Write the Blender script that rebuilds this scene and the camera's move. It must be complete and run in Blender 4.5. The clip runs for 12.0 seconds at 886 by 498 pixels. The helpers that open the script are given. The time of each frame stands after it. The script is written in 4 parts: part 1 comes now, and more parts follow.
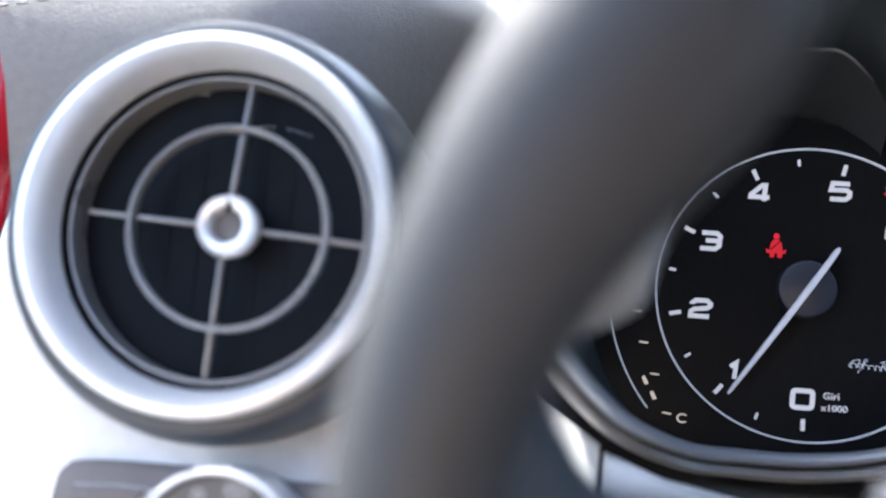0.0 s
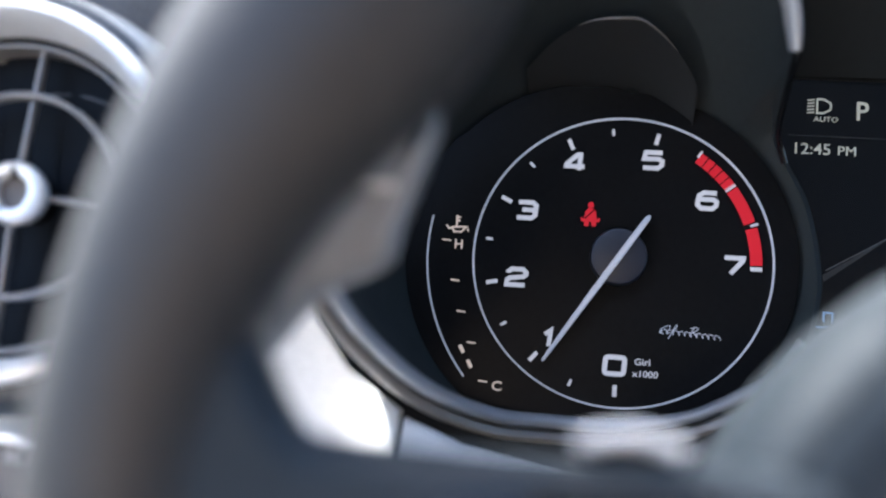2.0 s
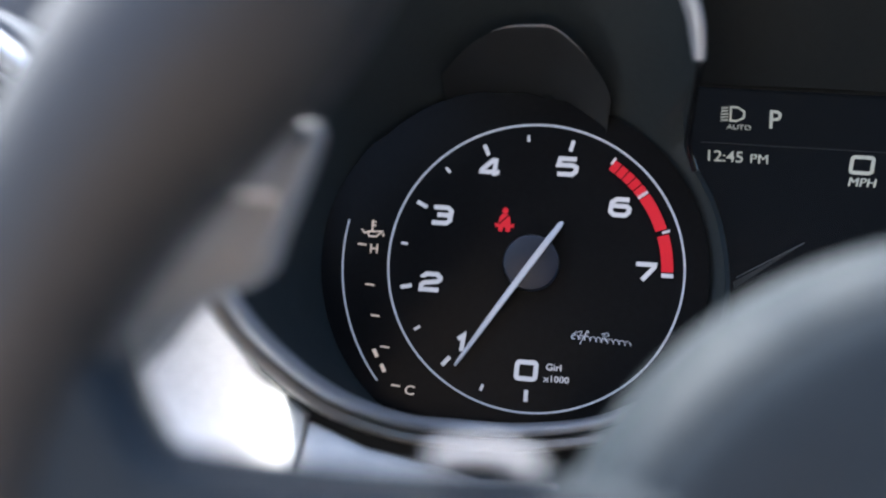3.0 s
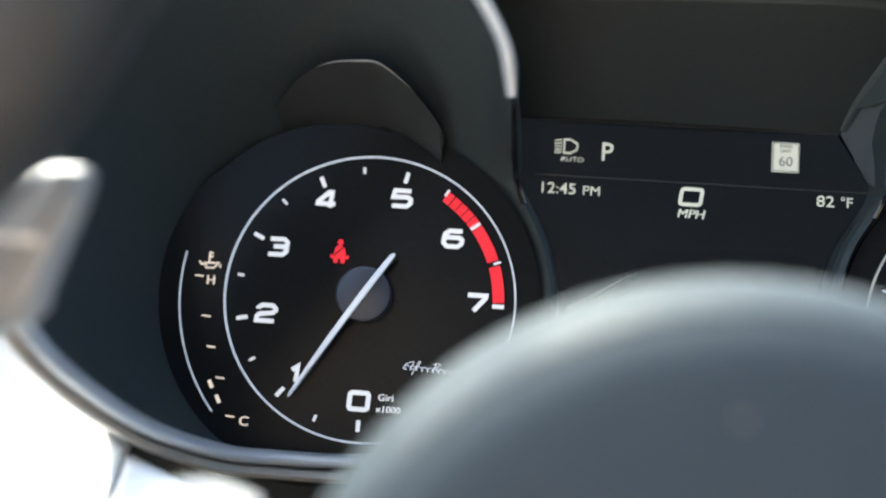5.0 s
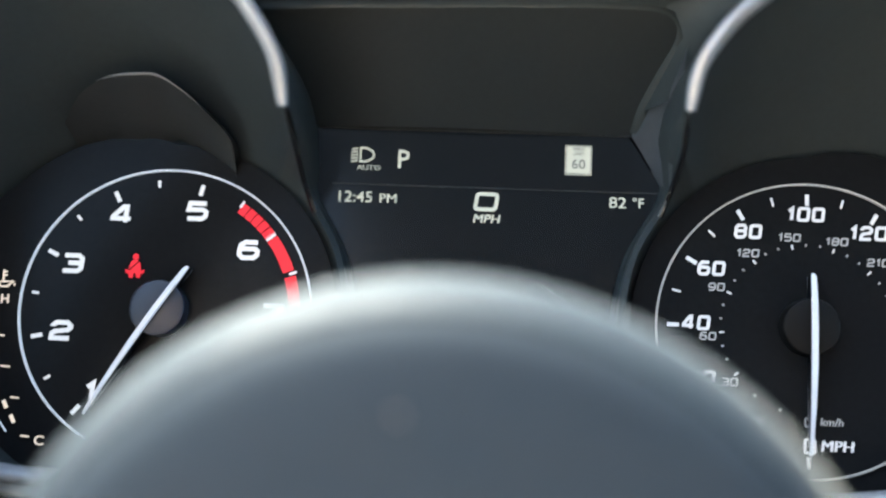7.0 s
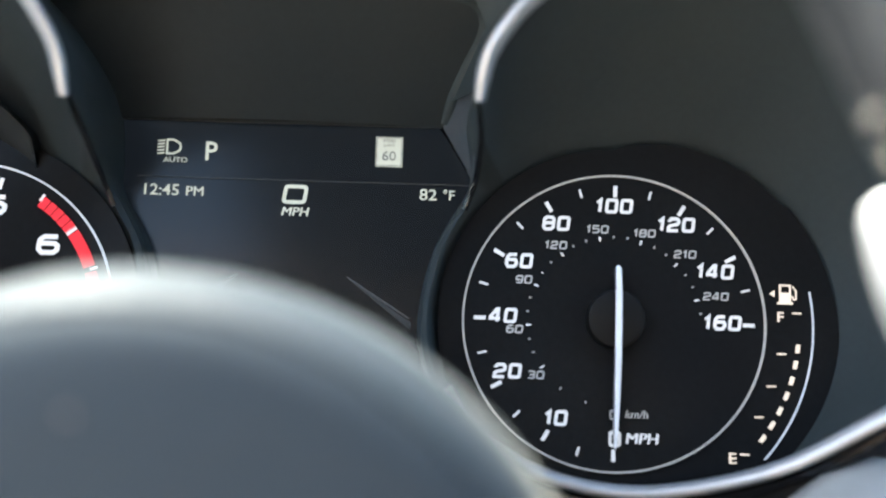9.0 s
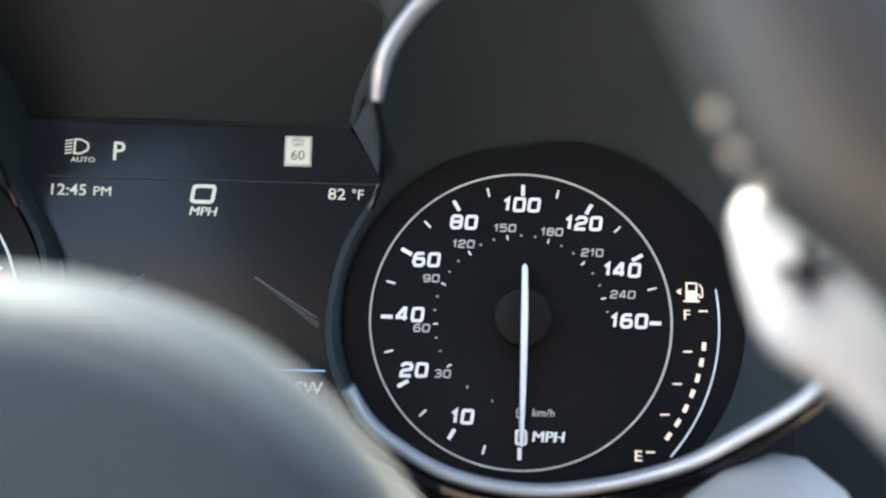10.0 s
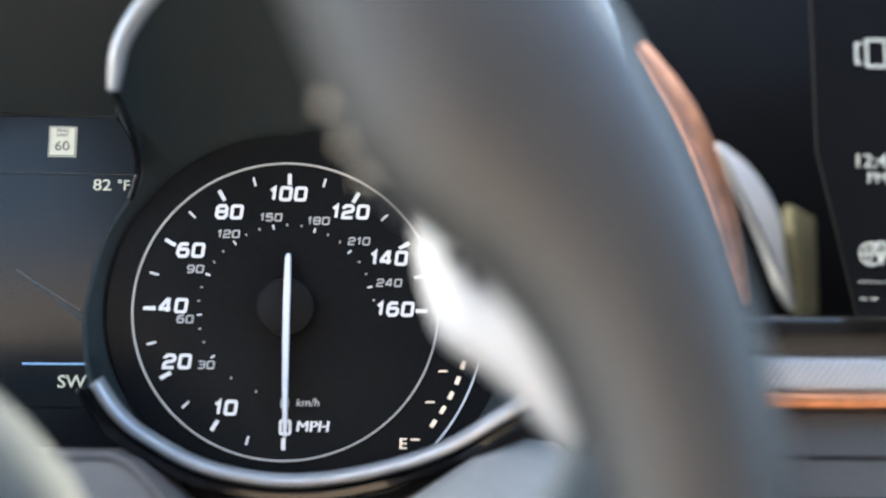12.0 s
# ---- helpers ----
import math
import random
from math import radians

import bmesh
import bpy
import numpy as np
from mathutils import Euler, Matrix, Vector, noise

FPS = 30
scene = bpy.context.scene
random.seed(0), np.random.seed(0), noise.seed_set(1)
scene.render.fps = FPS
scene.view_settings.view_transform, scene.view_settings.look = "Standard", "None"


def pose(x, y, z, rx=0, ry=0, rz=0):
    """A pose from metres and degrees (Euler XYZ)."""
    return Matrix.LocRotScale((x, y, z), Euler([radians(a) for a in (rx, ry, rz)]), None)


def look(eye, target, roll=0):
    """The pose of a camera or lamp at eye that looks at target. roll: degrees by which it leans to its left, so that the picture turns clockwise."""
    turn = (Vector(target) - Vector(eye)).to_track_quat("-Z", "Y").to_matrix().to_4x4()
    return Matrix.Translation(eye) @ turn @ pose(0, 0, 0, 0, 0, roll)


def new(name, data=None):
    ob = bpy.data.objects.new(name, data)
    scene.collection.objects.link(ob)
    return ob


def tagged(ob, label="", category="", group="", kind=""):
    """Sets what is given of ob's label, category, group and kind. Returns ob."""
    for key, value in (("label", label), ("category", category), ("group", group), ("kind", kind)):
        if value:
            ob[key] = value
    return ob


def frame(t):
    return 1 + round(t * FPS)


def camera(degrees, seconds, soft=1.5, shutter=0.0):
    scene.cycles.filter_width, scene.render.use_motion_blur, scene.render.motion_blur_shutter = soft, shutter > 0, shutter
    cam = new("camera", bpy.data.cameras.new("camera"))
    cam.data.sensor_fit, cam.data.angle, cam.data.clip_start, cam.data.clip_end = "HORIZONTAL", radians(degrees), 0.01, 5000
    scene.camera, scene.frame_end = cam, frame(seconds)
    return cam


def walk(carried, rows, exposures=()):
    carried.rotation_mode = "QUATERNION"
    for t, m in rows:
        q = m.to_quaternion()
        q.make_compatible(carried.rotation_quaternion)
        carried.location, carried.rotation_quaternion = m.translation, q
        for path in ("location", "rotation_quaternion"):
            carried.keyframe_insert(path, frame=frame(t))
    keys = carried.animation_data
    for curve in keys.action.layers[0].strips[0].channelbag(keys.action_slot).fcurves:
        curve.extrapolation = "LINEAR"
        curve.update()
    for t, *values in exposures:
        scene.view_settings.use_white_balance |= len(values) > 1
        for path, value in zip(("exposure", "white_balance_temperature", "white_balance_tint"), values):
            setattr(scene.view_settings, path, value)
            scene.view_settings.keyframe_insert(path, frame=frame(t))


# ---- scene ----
cam = camera(43.1, 12.0, soft=2.2)
cam.data.dof.use_dof = True
cam.data.dof.focus_distance = 0.328
cam.data.dof.aperture_fstop = 3.3

# the dash leans back: everything is built in the upright frame of the dials, then tilted by LEAN_BACK
LEAN_BACK = Matrix.Translation((0, 0, 0.92)) @ Matrix.Rotation(radians(-20), 4, "X")
PATH = [
    (0.0, (-0.0588, -0.33542, -0.03649), (-0.20236, 0.6465, 0.08696), 4.985),
    (0.5, (-0.04699, -0.33427, -0.03766), (-0.18412, 0.64847, 0.08653), 4.57),
    (1.0, (-0.03458, -0.33301, -0.03786), (-0.16766, 0.65079, 0.08224), 4.331),
    (1.5, (-0.02572, -0.33127, -0.03828), (-0.14538, 0.65458, 0.07918), 4.206),
    (2.0, (-0.01624, -0.32996, -0.04138), (-0.12539, 0.65618, 0.08354), 4.313),
    (2.5, (-0.00671, -0.32958, -0.04011), (-0.10618, 0.65774, 0.08363), 4.433),
    (3.0, (0.00408, -0.32985, -0.03656), (-0.0906, 0.65841, 0.0834), 4.558),
    (5.0, (0.04676, -0.33052, -0.02747), (-0.03045, 0.65793, 0.10293), 4.312),
    (5.5, (0.06137, -0.3309, -0.03012), (-0.01594, 0.65553, 0.11469), 3.846),
    (6.0, (0.07413, -0.33053, -0.03037), (0.00489, 0.65561, 0.12036), 3.307),
    (6.5, (0.08541, -0.32899, -0.02874), (0.02828, 0.65804, 0.12129), 2.828),
    (7.0, (0.09476, -0.32768, -0.02746), (0.05452, 0.66042, 0.12103), 2.38),
    (9.0, (0.13689, -0.32223, -0.02561), (0.13994, 0.6672, 0.1194), 1.726),
    (9.5, (0.14681, -0.32183, -0.02574), (0.15974, 0.66732, 0.12059), 1.528),
    (10.0, (0.1592, -0.32248, -0.02462), (0.17608, 0.66704, 0.11882), 1.378),
    (10.5, (0.17149, -0.32259, -0.02488), (0.19648, 0.66655, 0.11997), 1.171),
    (11.0, (0.18671, -0.32293, -0.02494), (0.21497, 0.66611, 0.12002), 1.019),
    (11.5, (0.19729, -0.32359, -0.0241), (0.24653, 0.6652, 0.11685), 0.716),
    (12.0, (0.21217, -0.32369, -0.02315), (0.27442, 0.66551, 0.10954), 0.342),
]
walk(cam, [(t, LEAN_BACK @ look(eye, target, roll)) for t, eye, target, roll in PATH], exposures=[(0.0, 2.62, 5850, 6), (1.5, 2.42, 5760, 6), (3.2, 2.42, 5780, 6), (4.8, 3.15, 6250, -2), (8.0, 3.35, 6120, -2), (12.0, 3.4, 6280, 0)])

# ---- light ----
SUN_ELEV, SUN_AZ = 53.0, 317.0   # azimuth: clockwise from +y
world = bpy.data.worlds.new("sky")
scene.world = world
world.use_nodes = True
wn = world.node_tree.nodes
sky = wn.new("ShaderNodeTexSky")
sky.sky_type = "NISHITA"
sky.sun_disc = False
sky.dust_density = 5.0
sky.ozone_density = 0.6
sky.sun_elevation = radians(SUN_ELEV)
sky.sun_rotation = radians(SUN_AZ)
wn["Background"].inputs["Strength"].default_value = 0.15
world.node_tree.links.new(sky.outputs["Color"], wn["Background"].inputs["Color"])
sun = new("sun", bpy.data.lights.new("sun", "SUN"))
sun.data.energy, sun.data.angle, sun.data.color = 2.4, radians(3), (1.0, 0.95, 0.87)
az, el = radians(SUN_AZ), radians(SUN_ELEV)
SUN_WAY = Vector((math.sin(az) * math.cos(el), math.cos(az) * math.cos(el), math.sin(el)))
sun.matrix_world = look(SUN_WAY * 20, (0, 0, 0))


# ---- materials ----
def material(name, base, rough=0.5, metal=0.0, grain=0.0, scale=400.0, bump=0.0, bump_scale=900.0, coat=0.0, spec=0.5, emit=None, power=0.0, aniso=None, sheen=0.0, sheen_tint=(1.0, 0.98, 0.90)):
    """A principled surface with colour variation at two scales, fine relief and uneven gloss."""
    mat = bpy.data.materials.new(name)
    mat.use_nodes = True
    nodes, links = mat.node_tree.nodes, mat.node_tree.links
    b = nodes["Principled BSDF"]
    b.inputs["Metallic"].default_value = metal
    b.inputs["Roughness"].default_value = rough
    b.inputs["Specular IOR Level"].default_value = spec
    b.inputs["Coat Weight"].default_value = coat
    b.inputs["Coat Roughness"].default_value = 0.08
    b.inputs["Sheen Weight"].default_value = sheen
    b.inputs["Sheen Roughness"].default_value = 0.28
    b.inputs["Sheen Tint"].default_value = (*sheen_tint, 1)
    b.inputs["Base Color"].default_value = (*base, 1)
    if emit:
        b.inputs["Emission Color"].default_value = (*emit, 1)
        b.inputs["Emission Strength"].default_value = power
    co = nodes.new("ShaderNodeTexCoord")
    if grain > 0:
        fine, broad = nodes.new("ShaderNodeTexNoise"), nodes.new("ShaderNodeTexNoise")
        fine.inputs["Scale"].default_value, fine.inputs["Detail"].default_value = scale, 6
        broad.inputs["Scale"].default_value, broad.inputs["Detail"].default_value = scale * 0.06, 3
        both = nodes.new("ShaderNodeMath")
        both.operation = "ADD"
        ramp = nodes.new("ShaderNodeMapRange")
        ramp.inputs["From Min"].default_value, ramp.inputs["From Max"].default_value = 0.6, 1.4
        ramp.inputs["To Min"].default_value, ramp.inputs["To Max"].default_value = 1 - grain, 1 + grain
        tint = nodes.new("ShaderNodeVectorMath")
        tint.operation = "SCALE"
        tint.inputs[0].default_value = base
        for n in (fine, broad):
            links.new(co.outputs["Object"], n.inputs["Vector"])
        links.new(fine.outputs["Fac"], both.inputs[0])
        links.new(broad.outputs["Fac"], both.inputs[1])
        links.new(both.outputs[0], ramp.inputs["Value"])
        links.new(ramp.outputs[0], tint.inputs["Scale"])
        links.new(tint.outputs[0], b.inputs["Base Color"])
        gloss = nodes.new("ShaderNodeMapRange")
        gloss.inputs["From Min"].default_value, gloss.inputs["From Max"].default_value = 0.3, 0.7
        gloss.inputs["To Min"].default_value, gloss.inputs["To Max"].default_value = rough * 0.85, rough * 1.15
        links.new(broad.outputs["Fac"], gloss.inputs["Value"])
        links.new(gloss.outputs[0], b.inputs["Roughness"])
    if bump > 0:
        rel = nodes.new("ShaderNodeTexVoronoi" if aniso == "leather" else "ShaderNodeTexNoise")
        rel.inputs["Scale"].default_value = bump_scale
        bm = nodes.new("ShaderNodeBump")
        bm.inputs["Strength"].default_value, bm.inputs["Distance"].default_value = bump, 0.0004
        links.new(co.outputs["Object"], rel.inputs["Vector"])
        links.new(rel.outputs[0], bm.inputs["Height"])
        links.new(bm.outputs["Normal"], b.inputs["Normal"])
    return mat


M_WHEEL = material("wheel_leather", (0.0275, 0.0275, 0.0285), 0.44, spec=0.42, sheen=0.06, sheen_tint=(0.85, 0.95, 1.0), grain=0.15, scale=500, bump=0.25, bump_scale=1400, aniso="leather")
M_HUB = material("airbag_skin", (0.018, 0.026, 0.034), 0.68, grain=0.15, scale=500, bump=0.2, bump_scale=1500, spec=0.25, sheen=0.19)
M_DASH = material("dash_skin", (0.15, 0.14, 0.13), 0.6, grain=0.15, scale=400, bump=0.3, bump_scale=1200, aniso="leather")
M_COWL = material("cowl_plastic", (0.0255, 0.0325, 0.0345), 0.55, grain=0.12, scale=500, bump=0.15, bump_scale=1800, spec=0.38)
M_BLACK = material("matt_black_plastic", (0.004, 0.0045, 0.006), 0.5, grain=0.2, scale=300, spec=0.15)
M_HOUSING = material("vent_housing_plastic", (0.035, 0.041, 0.05), 0.35, grain=0.12, scale=400)
M_CHEEK = material("cheek_plastic", (0.058, 0.064, 0.072), 0.5, grain=0.12, scale=500)
M_BRIDGE = material("dark_gloss_panel", (0.02, 0.024, 0.026), 0.45, grain=0.12, scale=500, spec=0.3)
M_GLOSS = material("gloss_black_plastic", (0.008, 0.008, 0.009), 0.12, grain=0.1, scale=200)
M_BRONZE = material("dark_bezel_plastic", (0.3, 0.27, 0.245), 0.38, metal=0.4, grain=0.1, scale=300)
M_CHROME = material("satin_chrome", (0.46, 0.47, 0.49), 0.38, metal=0.6, grain=0.04, scale=300)
M_SATIN = material("satin_silver_ring", (0.86, 0.88, 0.91), 0.32, metal=0.6, grain=0.04, scale=300)
M_ALU = material("aluminium_trim", (0.80, 0.785, 0.76), 0.42, metal=0.15, grain=0.08, scale=250, bump=0.05, bump_scale=700)
M_PADDLE = material("anodised_aluminium", (0.37, 0.365, 0.365), 0.6, metal=0.78, grain=0.06, scale=400)
M_GREY = material("switch_grey_plastic", (0.11, 0.1, 0.095), 0.5, grain=0.1, scale=500)
M_SWITCH = material("switch_panel_plastic", (0.125, 0.112, 0.11), 0.48, grain=0.1, scale=500, bump=0.1, bump_scale=1500)
M_LABEL = material("pale_label_print", (0.6, 0.6, 0.6), 0.6, grain=0.05, scale=900)
M_VENTBACK = material("vent_back_plastic", (0.0065, 0.0085, 0.012), 0.4, grain=0.15, scale=300, spec=0.06)
M_GRILLE = material("vent_grey_plastic", (0.22, 0.215, 0.215), 0.3, metal=0.4, grain=0.1, scale=500)
M_DIAL = material("dial_face_print", (0.012, 0.0125, 0.0135), 0.2, grain=0.15, scale=500, spec=0.06)
# both caps are alike; their two tones stand for what each reflects
M_CAP = material("dial_cap", (0.028, 0.033, 0.05), 0.35, grain=0.1, scale=500)
M_CAPDIM = material("dial_cap_dim_reflection", (0.0075, 0.0068, 0.0062), 0.5, grain=0.1, scale=500, spec=0.15)
M_SCREEN = material("display_glass", (0.004, 0.005, 0.006), 0.18, grain=0.1, scale=60, spec=0.25, emit=(0.40, 0.48, 0.66), power=0.0017)
M_DARKGLASS = material("dark_screen_glass", (0.006, 0.006, 0.0065), 0.3, grain=0.1, scale=60, spec=0.03)
M_RIB = material("rib_shade", (0.30, 0.31, 0.33), 0.45, metal=0.3, grain=0.1, scale=400)
# silver trim again, its colour darkened for the shade on the right
M_TRIMSHADE = material("shaded_silver_trim", (0.20, 0.196, 0.19), 0.45, grain=0.08, scale=300)
M_RUBBER = material("rubber_seal", (0.015, 0.015, 0.015), 0.7, grain=0.2, scale=300)
M_RED = material("red_car_paint", (0.45, 0.01, 0.025), 0.25, coat=1.0, grain=0.05, scale=200)
M_THREAD = material("glinting_beige_thread", (0.62, 0.56, 0.46), 0.8, grain=0.1, scale=2000)
M_STEPSHINE = material("step_highlight_paint", (0.24, 0.23, 0.215), 0.4, grain=0.1, scale=300)
M_STEP = material("brown_grey_gloss", (0.0265, 0.0285, 0.029), 0.45, grain=0.1, scale=300)
M_SATINGREY = material("satin_grey_trim", (0.50, 0.52, 0.55), 0.4, metal=0.4, grain=0.08, scale=300)
M_OLIVE = material("gold_reflection_tone", (0.19, 0.175, 0.11), 0.35, metal=0.6, grain=0.1, scale=300)
M_COPPER = material("copper_tone_trim", (0.56, 0.235, 0.115), 0.3, metal=0.75, grain=0.55, scale=120)
M_CLOTH = material("roof_lining", (0.05, 0.05, 0.052), 0.9, grain=0.08, scale=300)
M_BOUNCE = material("tan_bounce", (0.45, 0.34, 0.25), 0.55, grain=0.1, scale=200)
M_GROUND = material("concrete", (0.3, 0.29, 0.27), 0.9, grain=0.2, scale=3)
W = (0.93, 0.89, 0.95)
M_WHITE = material("lit_white_print", (0.45, 0.44, 0.46), 0.5, emit=W, power=0.0576)
M_TACH = material("bright_white_print", (0.48, 0.47, 0.49), 0.5, emit=W, power=0.070)
M_DIM = material("dim_white_print", (0.3, 0.3, 0.3), 0.5, emit=W, power=0.0261)
M_WARM = material("lit_warm_print", (0.6, 0.5, 0.42), 0.5, emit=(1.0, 0.78, 0.64), power=0.0811)
M_RING = material("lit_ring", (0.6, 0.6, 0.65), 0.4, emit=(0.8, 0.85, 1.0), power=0.0450)
# faint glow in place of what the thin chrome ring reflects
M_RINGDIM = material("faint_ring_shine", (0.4, 0.38, 0.36), 0.4, emit=(0.97, 0.92, 0.92), power=0.0190)
M_NEEDLE = material("needle_white", (0.62, 0.63, 0.68), 0.4, emit=(0.75, 0.78, 0.95), power=0.0376)
# glow in place of the light caught along the pointer's foot
M_FOOT = material("needle_foot_light", (0.25, 0.25, 0.27), 0.5, emit=(0.75, 0.78, 0.95), power=0.008)
M_REDLIT = material("lit_red_print", (0.4, 0.004, 0.012), 0.5, emit=(1.0, 0.012, 0.035), power=0.0782)
M_LCD = material("lcd_cream", (0.4, 0.4, 0.36), 0.5, emit=(0.95, 0.93, 0.78), power=0.044)
M_ICON = material("centre_screen_icons", (0.3, 0.3, 0.28), 0.5, emit=(0.95, 0.93, 0.8), power=0.030)
M_LCDDIM = material("lcd_dim", (0.1, 0.1, 0.1), 0.5, emit=(0.6, 0.65, 0.75), power=0.0057)
M_LCDSHADE = material("lcd_shade", (0.03, 0.03, 0.03), 0.5, emit=(0.6, 0.62, 0.66), power=0.0023)
M_BLUE = material("lcd_blue", (0.1, 0.2, 0.4), 0.5, emit=(0.35, 0.6, 1.0), power=0.0811)


# ---- mesh tools (dial frame: x right, y towards the windscreen, z up along the dial) ----
def thing(name, at, label, category, group="", kind=""):
    ob = new(name)
    ob.empty_display_size = 0.01
    ob.matrix_basis = LEAN_BACK @ Matrix.Translation(at)
    return tagged(ob, label, category, group, kind)


def part(name, bm, mat, parent, label="", m=None, smooth=True, mods=()):
    """One mesh object under a thing (or under a part); bm is given in the dial frame unless m places it."""
    me = bm if isinstance(bm, bpy.types.Mesh) else bpy.data.meshes.new(name)
    if not isinstance(bm, bpy.types.Mesh):
        bmesh.ops.recalc_face_normals(bm, faces=bm.faces)
        for f in bm.faces:
            f.smooth = smooth
        bm.to_mesh(me)
        bm.free()
        me.materials.append(mat)
        if smooth:
            me.set_sharp_from_angle(angle=radians(38))
    ob = new(name, me)
    ob.parent = parent
    top = parent.parent is None
    base = (LEAN_BACK.inverted() @ parent.matrix_basis).inverted() if top else Matrix.Identity(4)
    ob.matrix_basis = base @ (m or Matrix.Identity(4)) if top else (m or Matrix.Identity(4))
    if label:
        ob["label"] = label
    return ob


def sub(name, bm, mat, parent, label="", m=None, smooth=True):
    """A piece under a part; a part that carries its own matrix m passes it on."""
    ob = part(name, bm, mat, parent, label, m, smooth)
    return ob


def put(bm, verts, faces):
    vs = [bm.verts.new(v) for v in verts]
    for f in faces:
        bm.faces.new([vs[i] for i in f])
    return bm


def box(c, s, bevel=0.0, seg=2, bm=None):
    bm = bm or bmesh.new()
    r = bmesh.ops.create_cube(bm, size=1.0, matrix=Matrix.Translation(c) @ Matrix.Diagonal((*s, 1)))
    if bevel > 0:
        es = list({e for v in r["verts"] for e in v.link_edges})
        bmesh.ops.bevel(bm, geom=es, offset=bevel, segments=seg, profile=0.5, affect="EDGES")
    return bm


def lathe(profile, cx, cz, a0=0.0, a1=360.0, n=96, closed=True, bm=None):
    """Turns a profile of (radius, y) about the y axis through (cx, cz), from a0 to a1 degrees."""
    bm = bm or bmesh.new()
    full = abs(a1 - a0) >= 359.9
    steps = n if full else n + 1
    rows = []
    for i in range(steps):
        a = radians(a0 + (a1 - a0) * i / n)
        rows.append([bm.verts.new((cx + r * math.cos(a), y, cz + r * math.sin(a))) for r, y in profile])
    m = len(profile)
    for i in range(n):
        p, q = rows[i], rows[(i + 1) % steps]
        for j in range(m if closed else m - 1):
            bm.faces.new((p[j], q[j], q[(j + 1) % m], p[(j + 1) % m]))
    if closed and not full:
        bm.faces.new(rows[0])
        bm.faces.new(rows[-1][::-1])
    return bm


def disc(r, y0, y1, cx, cz, bevel=0.0, n=64):
    b = bevel
    prof = [(1e-5, y1), (r - b, y1), (r - b * 0.3, y1 + b * 0.3), (r, y1 + b), (r, y0), (1e-5, y0)] if b else [(1e-5, y1), (r, y1), (r, y0), (1e-5, y0)]
    bm = lathe(prof, cx, cz, n=n)
    bmesh.ops.remove_doubles(bm, verts=bm.verts, dist=3e-5)
    return bm


def ring(r0, r1, y0, y1, cx, cz, bevel=0.0, a0=0, a1=360, n=96):
    b = bevel
    prof = [(r0, y0), (r0, y1 + b), (r0 + b, y1), (r1 - b, y1), (r1, y1 + b), (r1, y0)] if b else [(r0, y0), (r0, y1), (r1, y1), (r1, y0)]
    return lathe(prof, cx, cz, a0, a1, n)


def prism(outline, y0, y1, bevel=0.0, seg=2):
    """A plate of the outline (x, z) between y0 (back) and y1 (front), its front edge rounded."""
    bm = bmesh.new()
    vs = [bm.verts.new((x, y0, z)) for x, z in outline]
    f = bm.faces.new(vs)
    r = bmesh.ops.extrude_face_region(bm, geom=[f])
    nv = [g for g in r["geom"] if isinstance(g, bmesh.types.BMVert)]
    bmesh.ops.translate(bm, vec=(0, y1 - y0, 0), verts=nv)
    if bevel > 0:
        es = [e for e in bm.edges if all(abs(v.co.y - y1) < 1e-7 for v in e.verts)]
        bmesh.ops.bevel(bm, geom=es, offset=bevel, segments=seg, profile=0.5, affect="EDGES")
    return bm


def smooth_path(pts, n=8, closed=False):
    """Catmull-Rom through the points."""
    out, k = [], len(pts)
    P = [Vector(p) for p in pts]
    for i in range(k if closed else k - 1):
        a, b, c, d = (P[(i + o) % k] if closed else P[min(max(i + o, 0), k - 1)] for o in (-1, 0, 1, 2))
        for j in range(n):
            t = j / n
            out.append(0.5 * (2 * b + (c - a) * t + (2 * a - 5 * b + 4 * c - d) * t * t + (3 * b - a - 3 * c + d) * t ** 3))
    if not closed:
        out.append(P[-1])
    return out


def sweep(path, profile, closed=False, side=Vector((0, -1, 0)), bm=None, sizes=None):
    """Sweeps a closed profile of (out, front) along a path; front is towards side, out is square to path and side."""
    bm = bm or bmesh.new()
    k, rows = len(path), []
    for i, p in enumerate(path):
        a = path[(i - 1) % k] if closed or i > 0 else path[i]
        b = path[(i + 1) % k] if closed or i < k - 1 else path[i]
        t = (b - a).normalized()
        out = t.cross(side).normalized()
        fr = out.cross(t).normalized()
        s = sizes[i] if sizes else 1.0
        rows.append([bm.verts.new(p + s * (u * out + v * fr)) for u, v in profile])
    m = len(profile)
    for i in range(k if closed else k - 1):
        p, q = rows[i], rows[(i + 1) % k]
        for j in range(m):
            bm.faces.new((p[j], q[j], q[(j + 1) % m], p[(j + 1) % m]))
    if not closed:
        bm.faces.new(rows[0])
        bm.faces.new(rows[-1][::-1])
    return bm


def round_profile(w, h, n=16, power=2.0):
    out = []
    for i in range(n):
        a = 2 * math.pi * i / n
        c, s = math.cos(a), math.sin(a)
        out.append((w / 2 * math.copysign(abs(c) ** (2 / power), c), h / 2 * math.copysign(abs(s) ** (2 / power), s)))
    return out


def loft(rows, closed=True, bm=None, cap=False):
    bm = bm or bmesh.new()
    vs = [[bm.verts.new(p) for p in r] for r in rows]
    m = len(rows[0])
    for a, b in zip(vs, vs[1:]):
        for j in range(m if closed else m - 1):
            bm.faces.new((a[j], a[(j + 1) % m], b[(j + 1) % m], b[j]))
    if cap:
        bm.faces.new(vs[-1])
    return bm


